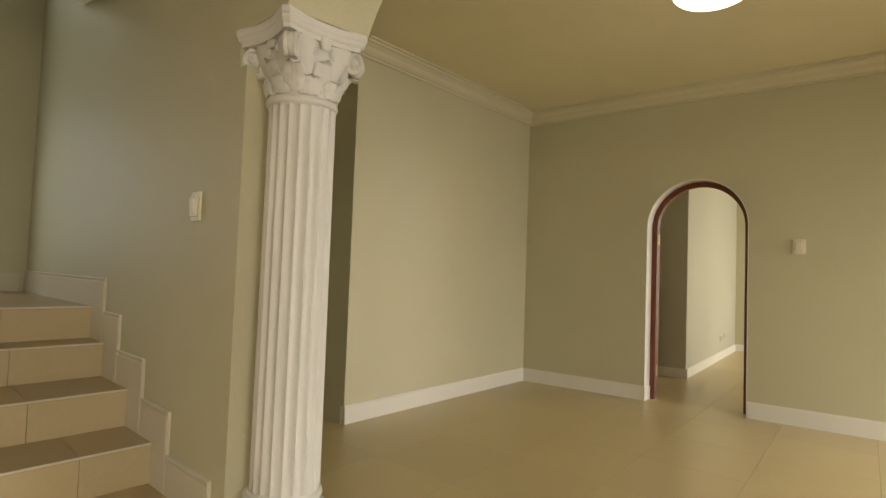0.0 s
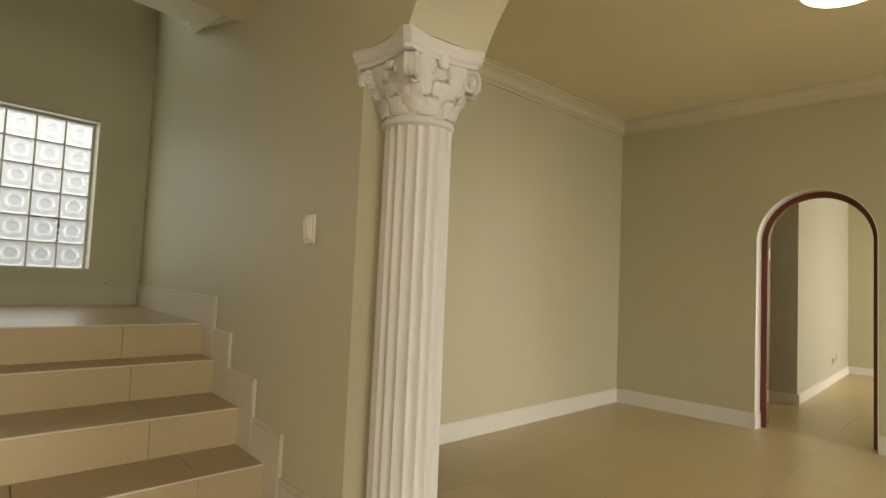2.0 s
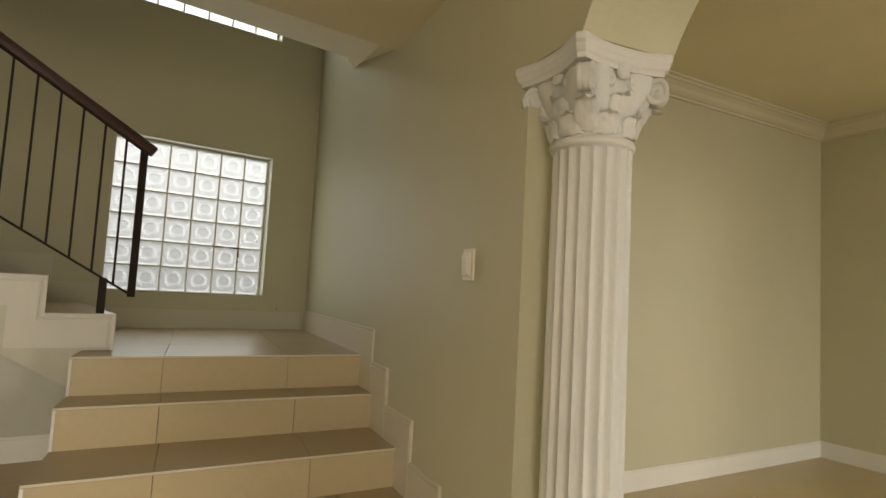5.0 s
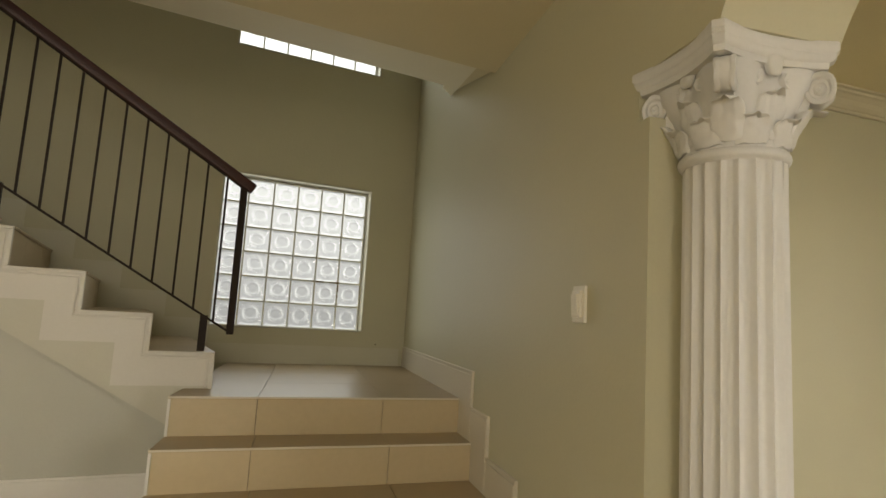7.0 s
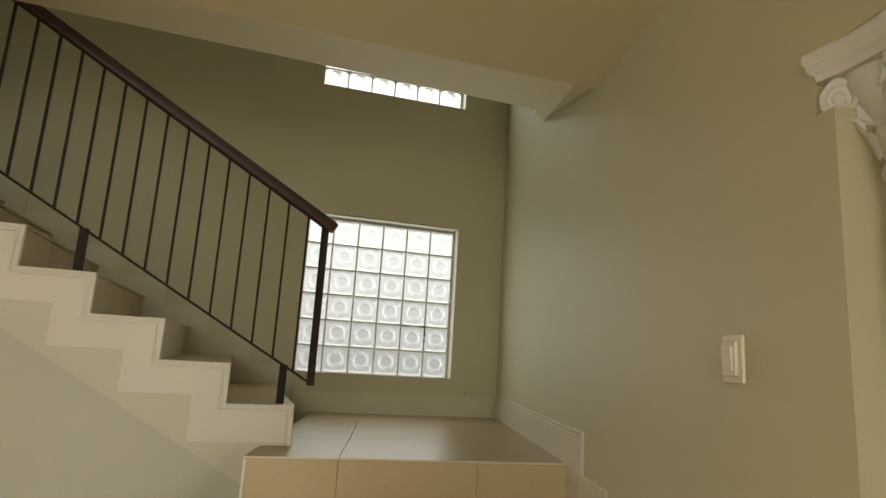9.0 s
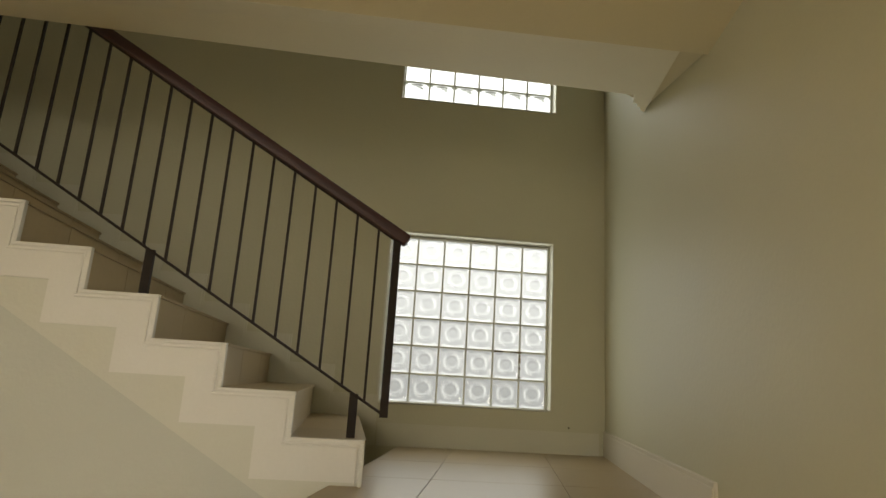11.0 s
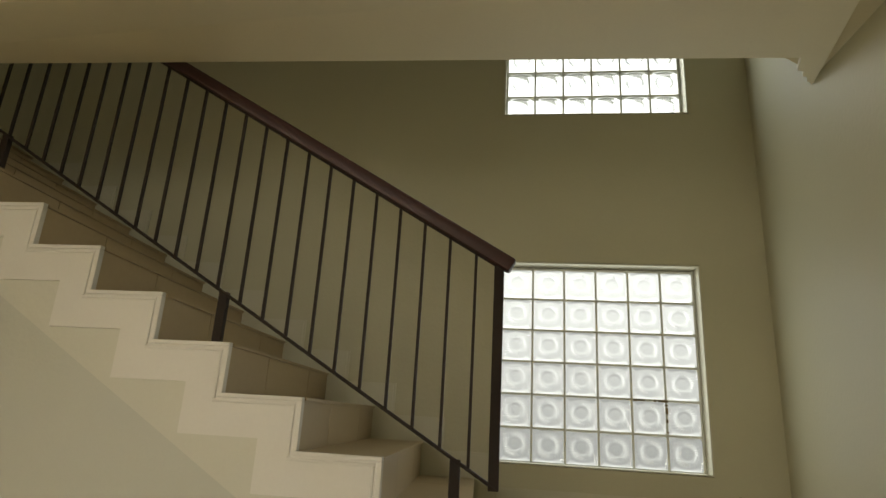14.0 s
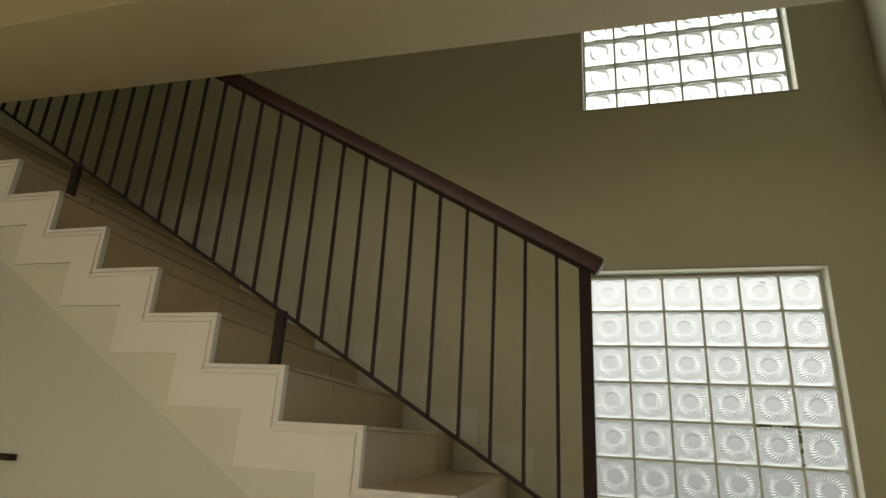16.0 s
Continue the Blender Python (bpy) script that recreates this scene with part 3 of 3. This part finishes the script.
helix = helix_mesh()
for k in range(4):
    for side in (-1, 1):
        piece("helix", helix, capital, pose(0, 0, 0, 0, 0, 90 * k) @ pose(0.127, 0.046 * side, 2.056, 0, 0, 90 + 14 * side))
bm = bmesh.new()
bmesh.ops.create_icosphere(bm, subdivisions=3, radius=0.026)
for v in bm.verts:
    a = math.atan2(v.co.y, v.co.z)
    v.co *= 1 + 0.06 * math.cos(5 * a)
    v.co.x *= 0.62
    v.co.z *= 1.25
lumps(bm, 0.004)
fl = mesh_of("flower", bm, PLASTER, True)
for k in range(4):
    piece("flower", fl, capital, pose(0, 0, 0, 0, 0, 90 * k) @ pose(0.142, 0, 2.092))

# ---- glass block windows ----


def block_mesh():
    """A moulded glass block: bevelled slab whose face carries a swirl of curved ridges round a plain disc."""
    bm = bmesh.new()
    H, n, m = 0.0955, 182, 22
    rs = []
    for j in range(m + 1):
        f = j / m
        ring = []
        for i in range(n):
            a = 2 * math.pi * i / n
            sq = 1 / max(abs(math.cos(a)), abs(math.sin(a)))
            r = H * f * (1 + (sq - 1) * f ** 6)
            rr = f
            win = max(0.0, 1 - ((rr - 0.59) / 0.150) ** 2)
            d = 0.0058 * win * math.sin(26 * a + 24 * rr) + 0.004 * max(0.0, min(1.0, (0.43 - rr) / 0.06))
            edge = 0.013 * max(0.0, (rr - 0.87) / 0.13) ** 1.3
            ring.append(bm.verts.new((r * math.cos(a), -0.040 - d + edge, r * math.sin(a))))
        rs.append(ring)
    for a, b in zip(rs, rs[1:]):
        for i in range(n):
            bm.faces.new((a[i], a[(i + 1) % n], b[(i + 1) % n], b[i]))
    bmesh.ops.remove_doubles(bm, verts=rs[0], dist=1e-5)
    outer = rs[-1]
    backr = [bm.verts.new((v.co.x, 0.040, v.co.z)) for v in outer]
    for i in range(n):
        bm.faces.new((outer[i], outer[(i + 1) % n], backr[(i + 1) % n], backr[i]))
    bm.faces.new(backr)
    return mesh_of("glass_block", bm, BLOCK, True)


glassblock = block_mesh()


def block_window(name, x0, z0, label):
    w = tagged(new(name), label, "window", kind="structure")
    YG = YB + 0.14
    bm = bmesh.new()
    for i in range(7):
        x = x0 + 0.2 * i
        box(bm, x - 0.0065, x + 0.0065, YG - 0.034, YG + 0.03, z0 - 0.012, z0 + 1.212)
    for j in range(7):
        z = z0 + 0.2 * j
        box(bm, x0 - 0.012, x0 + 1.212, YG - 0.0335, YG + 0.0295, z - 0.0065, z + 0.0065)
    part("mortar", bm, PALEGROUT, w, "grey mortar joints")
    bm = bmesh.new()
    a, b, c, d = x0 - 0.014, x0 + 1.214, z0 - 0.004, z0 + 1.220
    t = 0.006
    box(bm, a - 0.003, a + t, YB - 0.003, YG + 0.05, c, d)
    box(bm, b - t, b + 0.003, YB - 0.003, YG + 0.05, c, d)
    box(bm, a + t, b - t, YB - 0.003, YG + 0.05, d - t, d)
    box(bm, a + t, b - t, YB - 0.003, YG + 0.05, c, c + t)
    part("reveal", bm, SAGETRIM, w, "pale sage painted reveal round the blocks")
    tilt = random.Random(7)
    for i in range(6):
        for j in range(6):
            o = piece("glass_block", glassblock, w, pose(x0 + 0.2 * i + 0.1, YG, z0 + 0.2 * j + 0.1) @ pose(0, 0, 0, tilt.uniform(-0.8, 0.8), 90 * ((i * 5 + j * 3) % 4) + tilt.uniform(-1.5, 1.5), tilt.uniform(-0.8, 0.8)))
            o.visible_shadow = False
    return w


lower_window = block_window("window_1", 0.560, 1.213, "glass block window of six by six swirl-moulded blocks")
block_window("window_2", 0.560, 3.500, "upper glass block window with daylight behind it")

# grime in the joints round one cracked block
bm = bmesh.new()
rng = random.Random(4)
for i in range(11):
    f = rng.random()
    side = rng.choice((0, 0, 1, 2))
    gx, gz = 0.560 + 0.8, 1.213 + 0.2
    w, h = (0.004 + 0.018 * rng.random(), 0.003 + 0.004 * rng.random())
    if side == 1:
        x, z, w, h = gx + 0.2, gz + 0.2 * f, h, w
    elif side == 2:
        x, z = gx + 0.2 * f, gz + 0.004
    else:
        x, z = gx + 0.2 * f, gz + 0.197
    box(bm, x - w, x + w, YB + 0.085, YB + 0.106, z - h, z + h, 0.0015)
part("grime", bm, FLOORGROUT, lower_window, "dark grime in the mortar round one block")

# ---- stair rail ----
rail = tagged(new("stair_railing"), "dark steel balustrade with a mahogany handrail on the second flight", "railing")
YR, SL = 4.70, STEPR / STEPX
ANG = math.atan(SL)


def low(x):
    return 1.303 + SL * (0.438 - x)


def high(x):
    return 2.078 + SL * (0.490 - x)


def bar(name, x0, x1, zf, h, w, mat, label="", bevel=0.004):
    bm = bmesh.new()
    L = (x0 - x1) / math.cos(ANG)
    box(bm, -L, 0, -w / 2, w / 2, -h / 2, h / 2, bevel)
    return part(name, bm, mat, rail, label, smooth=bevel > 0.006, m=pose(x0, YR, zf(x0), 0, math.degrees(ANG), 0))


XT = -2.85
bar("bottom_rail", 0.594, XT, low, 0.012, 0.030, STEEL)
bar("handrail", 0.638, XT, lambda x: high(x) + 0.034, 0.058, 0.062, RAILWOOD, "varnished red-brown handrail with a rounded top", 0.012)
bar("top_strip", 0.606, XT, high, 0.008, 0.032, STEEL)
bm = boxed(-0.019, 0.019, -0.014, 0.014, low(0.585) - 0.01, high(0.585) + 0.01, 0.002)
part("end_post", bm, STEEL, rail, m=pose(0.585, YR, 0))
for k in range(31):
    x = 0.493 - 0.1064 * k
    bm = boxed(-0.0057, 0.0057, -0.0057, 0.0057, low(x), high(x), 0)
    part("baluster", bm, STEEL, rail, m=pose(x, YR, 0))
for x, kk in ((0.446, 0), (-0.535, 3), (-1.748, 7), (-2.68, 10)):
    bm = boxed(-0.019, 0.019, -0.013, 0.013, 0.925 + STEPR * (kk + 1) - 0.002, low(x) + 0.004, 0.002)
    leg = part("leg", bm, STEEL, rail, m=pose(x, YR, 0))

# ---- switches and sockets ----


def switch(name, m, w, h, label, rockers=1):
    s = tagged(new(name), label, "light switch")
    s.matrix_world = m
    part("plate", boxed(-w / 2, w / 2, -0.010, 0.0, -h / 2, h / 2, 0.003), PLASTIC, s)
    part("rocker_frame", boxed(-w * 0.34, w * 0.34, -0.021, -0.0095, -h * 0.36, h * 0.36, 0.003), PLASTIC, s)
    for i in range(rockers):
        c = 0 if rockers == 1 else (i - (rockers - 1) / 2) * w * 0.32
        bm = boxed(-w * (0.24 if rockers == 1 else 0.13), w * (0.24 if rockers == 1 else 0.13), -0.006, 0.003, -h * 0.27, h * 0.27, 0.002)
        part("rocker", bm, PLASTIC, s, m=pose(c, -0.0215, 0, 3))
    return s


def on_line(ln, s, z, side=1):
    p = ln.at(s, -0.0005, z)
    a = math.degrees(math.atan2(-ln.nor.y, -ln.nor.x)) + 90
    return pose(p[0], p[1], p[2], 0, 0, a)


switch("light_switch", LOCAL @ pose(-0.0005, 2.938, 1.435, 0, 0, -90), 0.088, 0.124, "white light switch on the sage stair wall")
switch("light_switch", on_line(linec, 2.745, 1.545), 0.10, 0.13, "white light switch beside the arched doorway")
switch("wall_socket", on_line(far1, 2.5, 0.33), 0.10, 0.12, "white socket plate low on the far wall", 2)
switch("wall_socket", on_line(far1, 2.85, 0.36), 0.10, 0.12, "white socket plate low on the far wall", 1)

nail = tagged(new("nail"), "small dark nail in the sage landing wall", "nail")
nail.matrix_world = pose(1.90, YB, 1.105, 90)
bm = bmesh.new()
lathe(bm, [(0.002, -0.002), (0.002, 0.012), (0.006, 0.0125), (0.006, 0.0145), (0.004, 0.016)], 10)
part("shank", bm, STEEL, nail)

# ---- arched door frame ----
frame_arch = tagged(new("door_frame"), "red-brown wooden frame lining the arched doorway", "door frame")


def arch_band(s0, s1, spring, rise, t, d0, d1, n=32):
    """An arched band of width t standing in the doorway, from depth d0 to d1."""
    bm = bmesh.new()
    c, half = (s0 + s1) / 2, (s1 - s0) / 2
    pts = [(s0, 0.0)]
    pts += [(c - half * math.cos(math.pi * i / n), spring + rise * math.sin(math.pi * i / n)) for i in range(n + 1)] + [(s1, 0.0)]
    inn = [(s0 + t, 0.0)]
    inn += [(c - (half - t) * math.cos(math.pi * i / n), spring + (rise - t) * math.sin(math.pi * i / n)) for i in range(n + 1)] + [(s1 - t, 0.0)]
    rows = [[bm.verts.new(linec.at(s, d, z)) for s, z in q] for q, d in ((pts, d0), (inn, d0), (inn, d1), (pts, d1))]
    for i in range(len(pts) - 1):
        for r in range(4):
            a, b = rows[r], rows[(r + 1) % 4]
            bm.faces.new((a[i], a[i + 1], b[i + 1], b[i]))
    for i in (0, -1):
        bm.faces.new([rows[r][i] for r in range(4)])
    return bm


part("jamb", arch_band(S_ARCH[0] - 0.002, S_ARCH[1] + 0.002, 1.745, 0.462, 0.058, 0.140, 0.185), DOORWOOD, frame_arch)
part("back_jamb", arch_band(S_ARCH[0] - 0.002, S_ARCH[1] + 0.002, 1.745, 0.462, 0.030, 0.1855, 0.298), DOORWOOD, frame_arch)
# thin added lining; the light on the reveal is put into its white
part("lining", arch_band(S_ARCH[0] - 0.002, S_ARCH[1] + 0.002, 1.745, 0.462, 0.007, -0.003, 0.1395), WHITE, frame_arch, "white lining added to brighten the plastered reveal")
for z in (1.635, 0.29):
    p = linec.at(S_ARCH[0] + 0.050, 0.192, z)
    bm = boxed(-0.012, 0.012, -0.008, 0.008, -0.05, 0.05, 0.002)
    bmesh.ops.create_cone(bm, cap_ends=True, segments=10, radius1=0.008, radius2=0.008, depth=0.11, matrix=pose(0.012, 0, 0))
    part("hinge", bm, BRASS, frame_arch, "brass hinge", m=pose(*p))

bm = bmesh.new()
prism(bm, [linec.at(S_ARCH[0] - 0.004, -0.017, 0)[:2], linec.at(S_ARCH[0] + 0.014, -0.017, 0)[:2], linec.at(S_ARCH[0] + 0.014, 0.138, 0)[:2], linec.at(S_ARCH[0] - 0.004, 0.138, 0)[:2]], 0.0, 0.134)
tagged(part("baseboard_return", bm, WHITE), "short white skirting return in the arched reveal", "skirting", kind="structure")

# opened door leaf behind the wall
door = tagged(new("door_1"), "red-brown wooden door standing open behind the arch", "door", kind="structure")
p = linec.at(S_ARCH[0] + 0.03, 0.31, 0)
door.matrix_world = pose(p[0], p[1], 0, 0, 0, 72)
bm = bmesh.new()
n = 16
lf = [(0, 0.01), (0.86, 0.01)] + [(0.43 + 0.43 * math.cos(math.pi * i / n), 1.745 + 0.42 * math.sin(math.pi * i / n)) for i in range(n + 1)]
prism(bm, lf, 0, 1, f=lambda x, z, d: (x, 0.0 + 0.04 * d, z))
part("leaf", bm, DOORWOOD, door)
part("door_handle", boxed(0.77, 0.80, -0.05, 0.0, 0.98, 1.10, 0.004), BRASS, door)

# ---- ceiling lamp ----
lampx, lampy = 3.925, 1.22
lamp = tagged(new("ceiling_lamp"), "round lit opal glass ceiling lamp", "ceiling lamp")
lamp.matrix_world = pose(lampx, lampy, ZROOM - 0.078)
bm = bmesh.new()
lathe(bm, [(0.23, -0.03), (0.245, -0.022), (0.245, 0.0)], 40)
part("rim", bm, WHITE, lamp, smooth=True)
bm = bmesh.new()
lathe(bm, [(0.23 * math.cos(a), -0.03 - 0.06 * math.sin(a)) for a in [math.pi / 2 * i / 10 for i in range(9, -1, -1)]], 40)
part("shade", bm, OPAL, lamp, "glowing opal glass bowl", smooth=True)

# ---- glazed openings behind the walk, unseen and added for the fill lamps ----


def glazing(name, x0, x1, z0, z1, bars, label):
    g = tagged(new(name), label, "window", kind="structure")
    y = YN - 0.10
    bm = bmesh.new()
    for i in range(bars + 1):
        x = x0 + (x1 - x0) * i / bars
        box(bm, x - 0.025, x + 0.025, y - 0.025, y + 0.025, z0, z1)
    box(bm, x0, x1, y - 0.024, y + 0.024, z1 - 0.05, z1)
    box(bm, x0, x1, y - 0.024, y + 0.024, z0, z0 + 0.05)
    part("window_frame", bm, WHITE, g)
    for i in range(bars):
        a, b = x0 + (x1 - x0) * i / bars + 0.02, x0 + (x1 - x0) * (i + 1) / bars - 0.02
        o = part("pane", boxed(a, b, y - 0.003, y + 0.003, z0 + 0.04, z1 - 0.04), PANE, g)
        o.visible_shadow = False


glazing("window_5", -1.6, 0.8, 3.8, 5.0, 3, "added white framed window in the unseen part of the upper hall")
glazing("window_3", -2.1, 0.3, 0.0, 2.7, 3, "added white framed glazed door, unseen behind the stair hall")
glazing("window_4", 3.1, 5.5, 0.6, 2.3, 3, "added white framed window on the unseen side of the empty room")

# ---- tiles ----


def tile_mesh(name, w, d, t, mat, bev=0.0025):
    bm = bmesh.new()
    a, b = w / 2, d / 2
    lo = [bm.verts.new(p) for p in ((-a, -b, -t), (a, -b, -t), (a, b, -t), (-a, b, -t))]
    mi = [bm.verts.new(p) for p in ((-a, -b, -bev), (a, -b, -bev), (a, b, -bev), (-a, b, -bev))]
    a, b = a - bev, b - bev
    hi = [bm.verts.new(p) for p in ((-a, -b, 0), (a, -b, 0), (a, b, 0), (-a, b, 0))]
    bm.faces.new(hi)
    for q, r in ((lo, mi), (mi, hi)):
        for i in range(4):
            bm.faces.new((q[i], q[(i + 1) % 4], r[(i + 1) % 4], r[i]))
    bm.faces.new(lo[::-1])
    return mesh_of(name, bm, mat)


def poly_tile(poly, z0, z1, mat, name="tile", parent=None):
    bm = bmesh.new()
    prism(bm, poly, z0, z1)
    return part(name, askew(bm), mat, parent)


def clip(poly, a, b, c):
    """The part of a plan polygon where a x + b y >= c."""
    out = []
    for p, q in zip(poly, poly[1:] + poly[:1]):
        fp, fq = a * p[0] + b * p[1] - c, a * q[0] + b * q[1] - c
        if fp >= 0:
            out.append(p)
        if fp * fq < 0:
            k = fp / (fp - fq)
            out.append((p[0] + k * (q[0] - p[0]), p[1] + k * (q[1] - p[1])))
    return out


# treads and risers of the first flight, tile by tile along the lines of the joints
J = (0.716, 1.353)                 # joints at the landing's edge


def tiled_step(k, y, z):
    y1 = YB if k == 0 else NOSE[k - 1] + 0.02
    left = xleft if k < 3 else (lambda yy: XL)
    cuts = [j - 0.647 * n for j in (J[0],) for n in range(6, 0, -1)] + [J[0], J[1]]
    off = 0.172 * (y - 4.255)
    cuts = [c + off + (0.0 if k < 3 else 0.12) for c in cuts]
    cuts = [c for c in cuts if c > left(y) + 0.02 and c < wx(y) - 0.02]
    g = 0.0016
    rows = [(y - 0.006, y1)] if k else [(y - 0.006, y + 0.60), (y + 0.604, y + 1.20), (y + 1.204, YB)]
    if k == 3:
        rows = [(y - 0.006, 3.60), (3.604, 4.21), (4.214, 4.690)]
    for r0, r1 in rows:
        lines = [None] + cuts + [None]
        for a, b in zip(lines, lines[1:]):
            def edge(c, yy, sgn):
                return c + LEAN * (yy - y) + sgn * g
            p = [(edge(a, r0, 1) if a is not None else left(r0) - 0.006, r0), (edge(b, r0, -1) if b is not None else wx(r0), r0),
                 (edge(b, r1, -1) if b is not None else wx(r1), r1), (edge(a, r1, 1) if a is not None else left(r1) - 0.006, r1)]
            if k == 3 and r1 > 3.5 and p[1][0] > xleft(r1):
                p[1] = (min(p[1][0], wx(r0)), r0)
            poly_tile(p, z - 0.0118, z, TREAD, "tread_tile", stair)
    lines = [None] + cuts + [None]
    for a, b in zip(lines, lines[1:]):
        xa, xb = (a + g if a is not None else left(y) - 0.002), (b - g if b is not None else wx(y))
        part("riser_tile", askew(boxed(xa, xb, y + 0.004, y + 0.0118, z - RISE, z - 0.0122)), RISER, stair)
    bm = boxed(left(y) - 0.008, wx(y), y - 0.009, y - 0.0062, z - 0.009, z + 0.0008, 0.0008)
    part("nosing", askew(bm), SKIRT, stair, "pale nosing strip")
    if k < 3:
        part("edge_trim", askew(boxed(left(y) - 0.008, left(y) + 0.004, y + 0.0020, y + 0.010, z - RISE, z - 0.0125)), WHITE, stair, "white trim on the riser's end")


for k, (y, z) in enumerate(zip(NOSE, levels)):
    tiled_step(k, y, z)

# second flight's tiles
def skewed(x0, x1, y0, y1, z0, z1):
    bm = bmesh.new()
    box(bm, x0, x1, y0, y1, z0, z1, f=lambda x, y, z: (x - SKEW * (y - YS), y, z))
    return bm


for k in range(n2):
    xr, z = X1 - STEPX * k, 0.925 + STEPR * (k + 1)
    for a, b in ((YS + 0.009, YS + 0.43), (YS + 0.4335, YS + 1.08), (YS + 1.0835, YB - 0.012)):
        part("tread_tile", skewed(xr - STEPX - 0.008, xr + 0.006, a, b, z - 0.0118, z), TREAD, stair)
        # these risers take the darker tread colour, so their shade is in the tile
        part("riser_tile", skewed(xr - 0.010, xr - 0.002, a, b, z - STEPR, z - 0.0122), TREAD, stair)
    part("nosing", skewed(xr + 0.0062, xr + 0.0085, YS + 0.009, YB - 0.012, z - 0.009, z + 0.0006), TREAD, stair)

# skirting tiles stepping up the outer wall beside the second flight
for k in range(n2 - 1):
    xr, z = X1 - SKEW * (YB - YS) - STEPX * k, 0.925 + STEPR * (k + 1)
    x1, x0 = xr + 0.13, xr - STEPX + 0.13
    lo = z - STEPR - 0.02 if k else 0.926
    bm = bmesh.new()
    box(bm, x0 + 0.0005, x1, YB - 0.012, YB - 0.003, lo, z + 0.145)
    box(bm, x0 + 0.0005 - 0.016, x1 - 0.016, YB - 0.017, YB - 0.012, lo, z + 0.129)
    part("skirting_tile", bm, SAGETRIM, stair, "pale stepped skirting tile on the outer wall")

# floor tiles of hall and room
floor_tiles = tagged(new("floor_tiles"), "large beige porcelain floor tiles with dark joints", "floor", kind="structure")
E1, E2 = Vector((0.998, -0.064)) * 0.70, Vector((0.20, 0.98)) * 0.66
bm = bmesh.new()
g, t = 0.0011, 0.008
c0 = E1 * (0.5 - g / 0.7) , E2 * (0.5 - g / 0.66)
prism(bm, [tuple(-c0[0] - c0[1]), tuple(c0[0] - c0[1]), tuple(c0[0] + c0[1]), tuple(-c0[0] + c0[1])], -t, 0)
tm = mesh_of("floor_tile", bm, TILE)
for i in range(-11, 15):
    for j in range(-8, 6):
        c = Vector((2.897, 2.44)) + E1 * (i + 0.5) + E2 * (j + 0.42)
        if XL - 0.3 < c.x < 12.4 and YN - 0.3 < c.y < 6.2 and not (c.x < wx(c.y) and c.y > 3.3):
            piece("floor_tile", tm, floor_tiles, pose(c.x, c.y, 0))

# dark end of a shelf on the wall under the flight
shelf = tagged(new("wall_shelf"), "small dark wooden shelf on the wall under the stairs", "shelf")
shelf.matrix_world = pose(-1.815, 4.690, 1.30)
part("board", boxed(-0.20, 0.185, -0.035, 0.0, -0.012, 0.012, 0.002), STEEL, shelf)
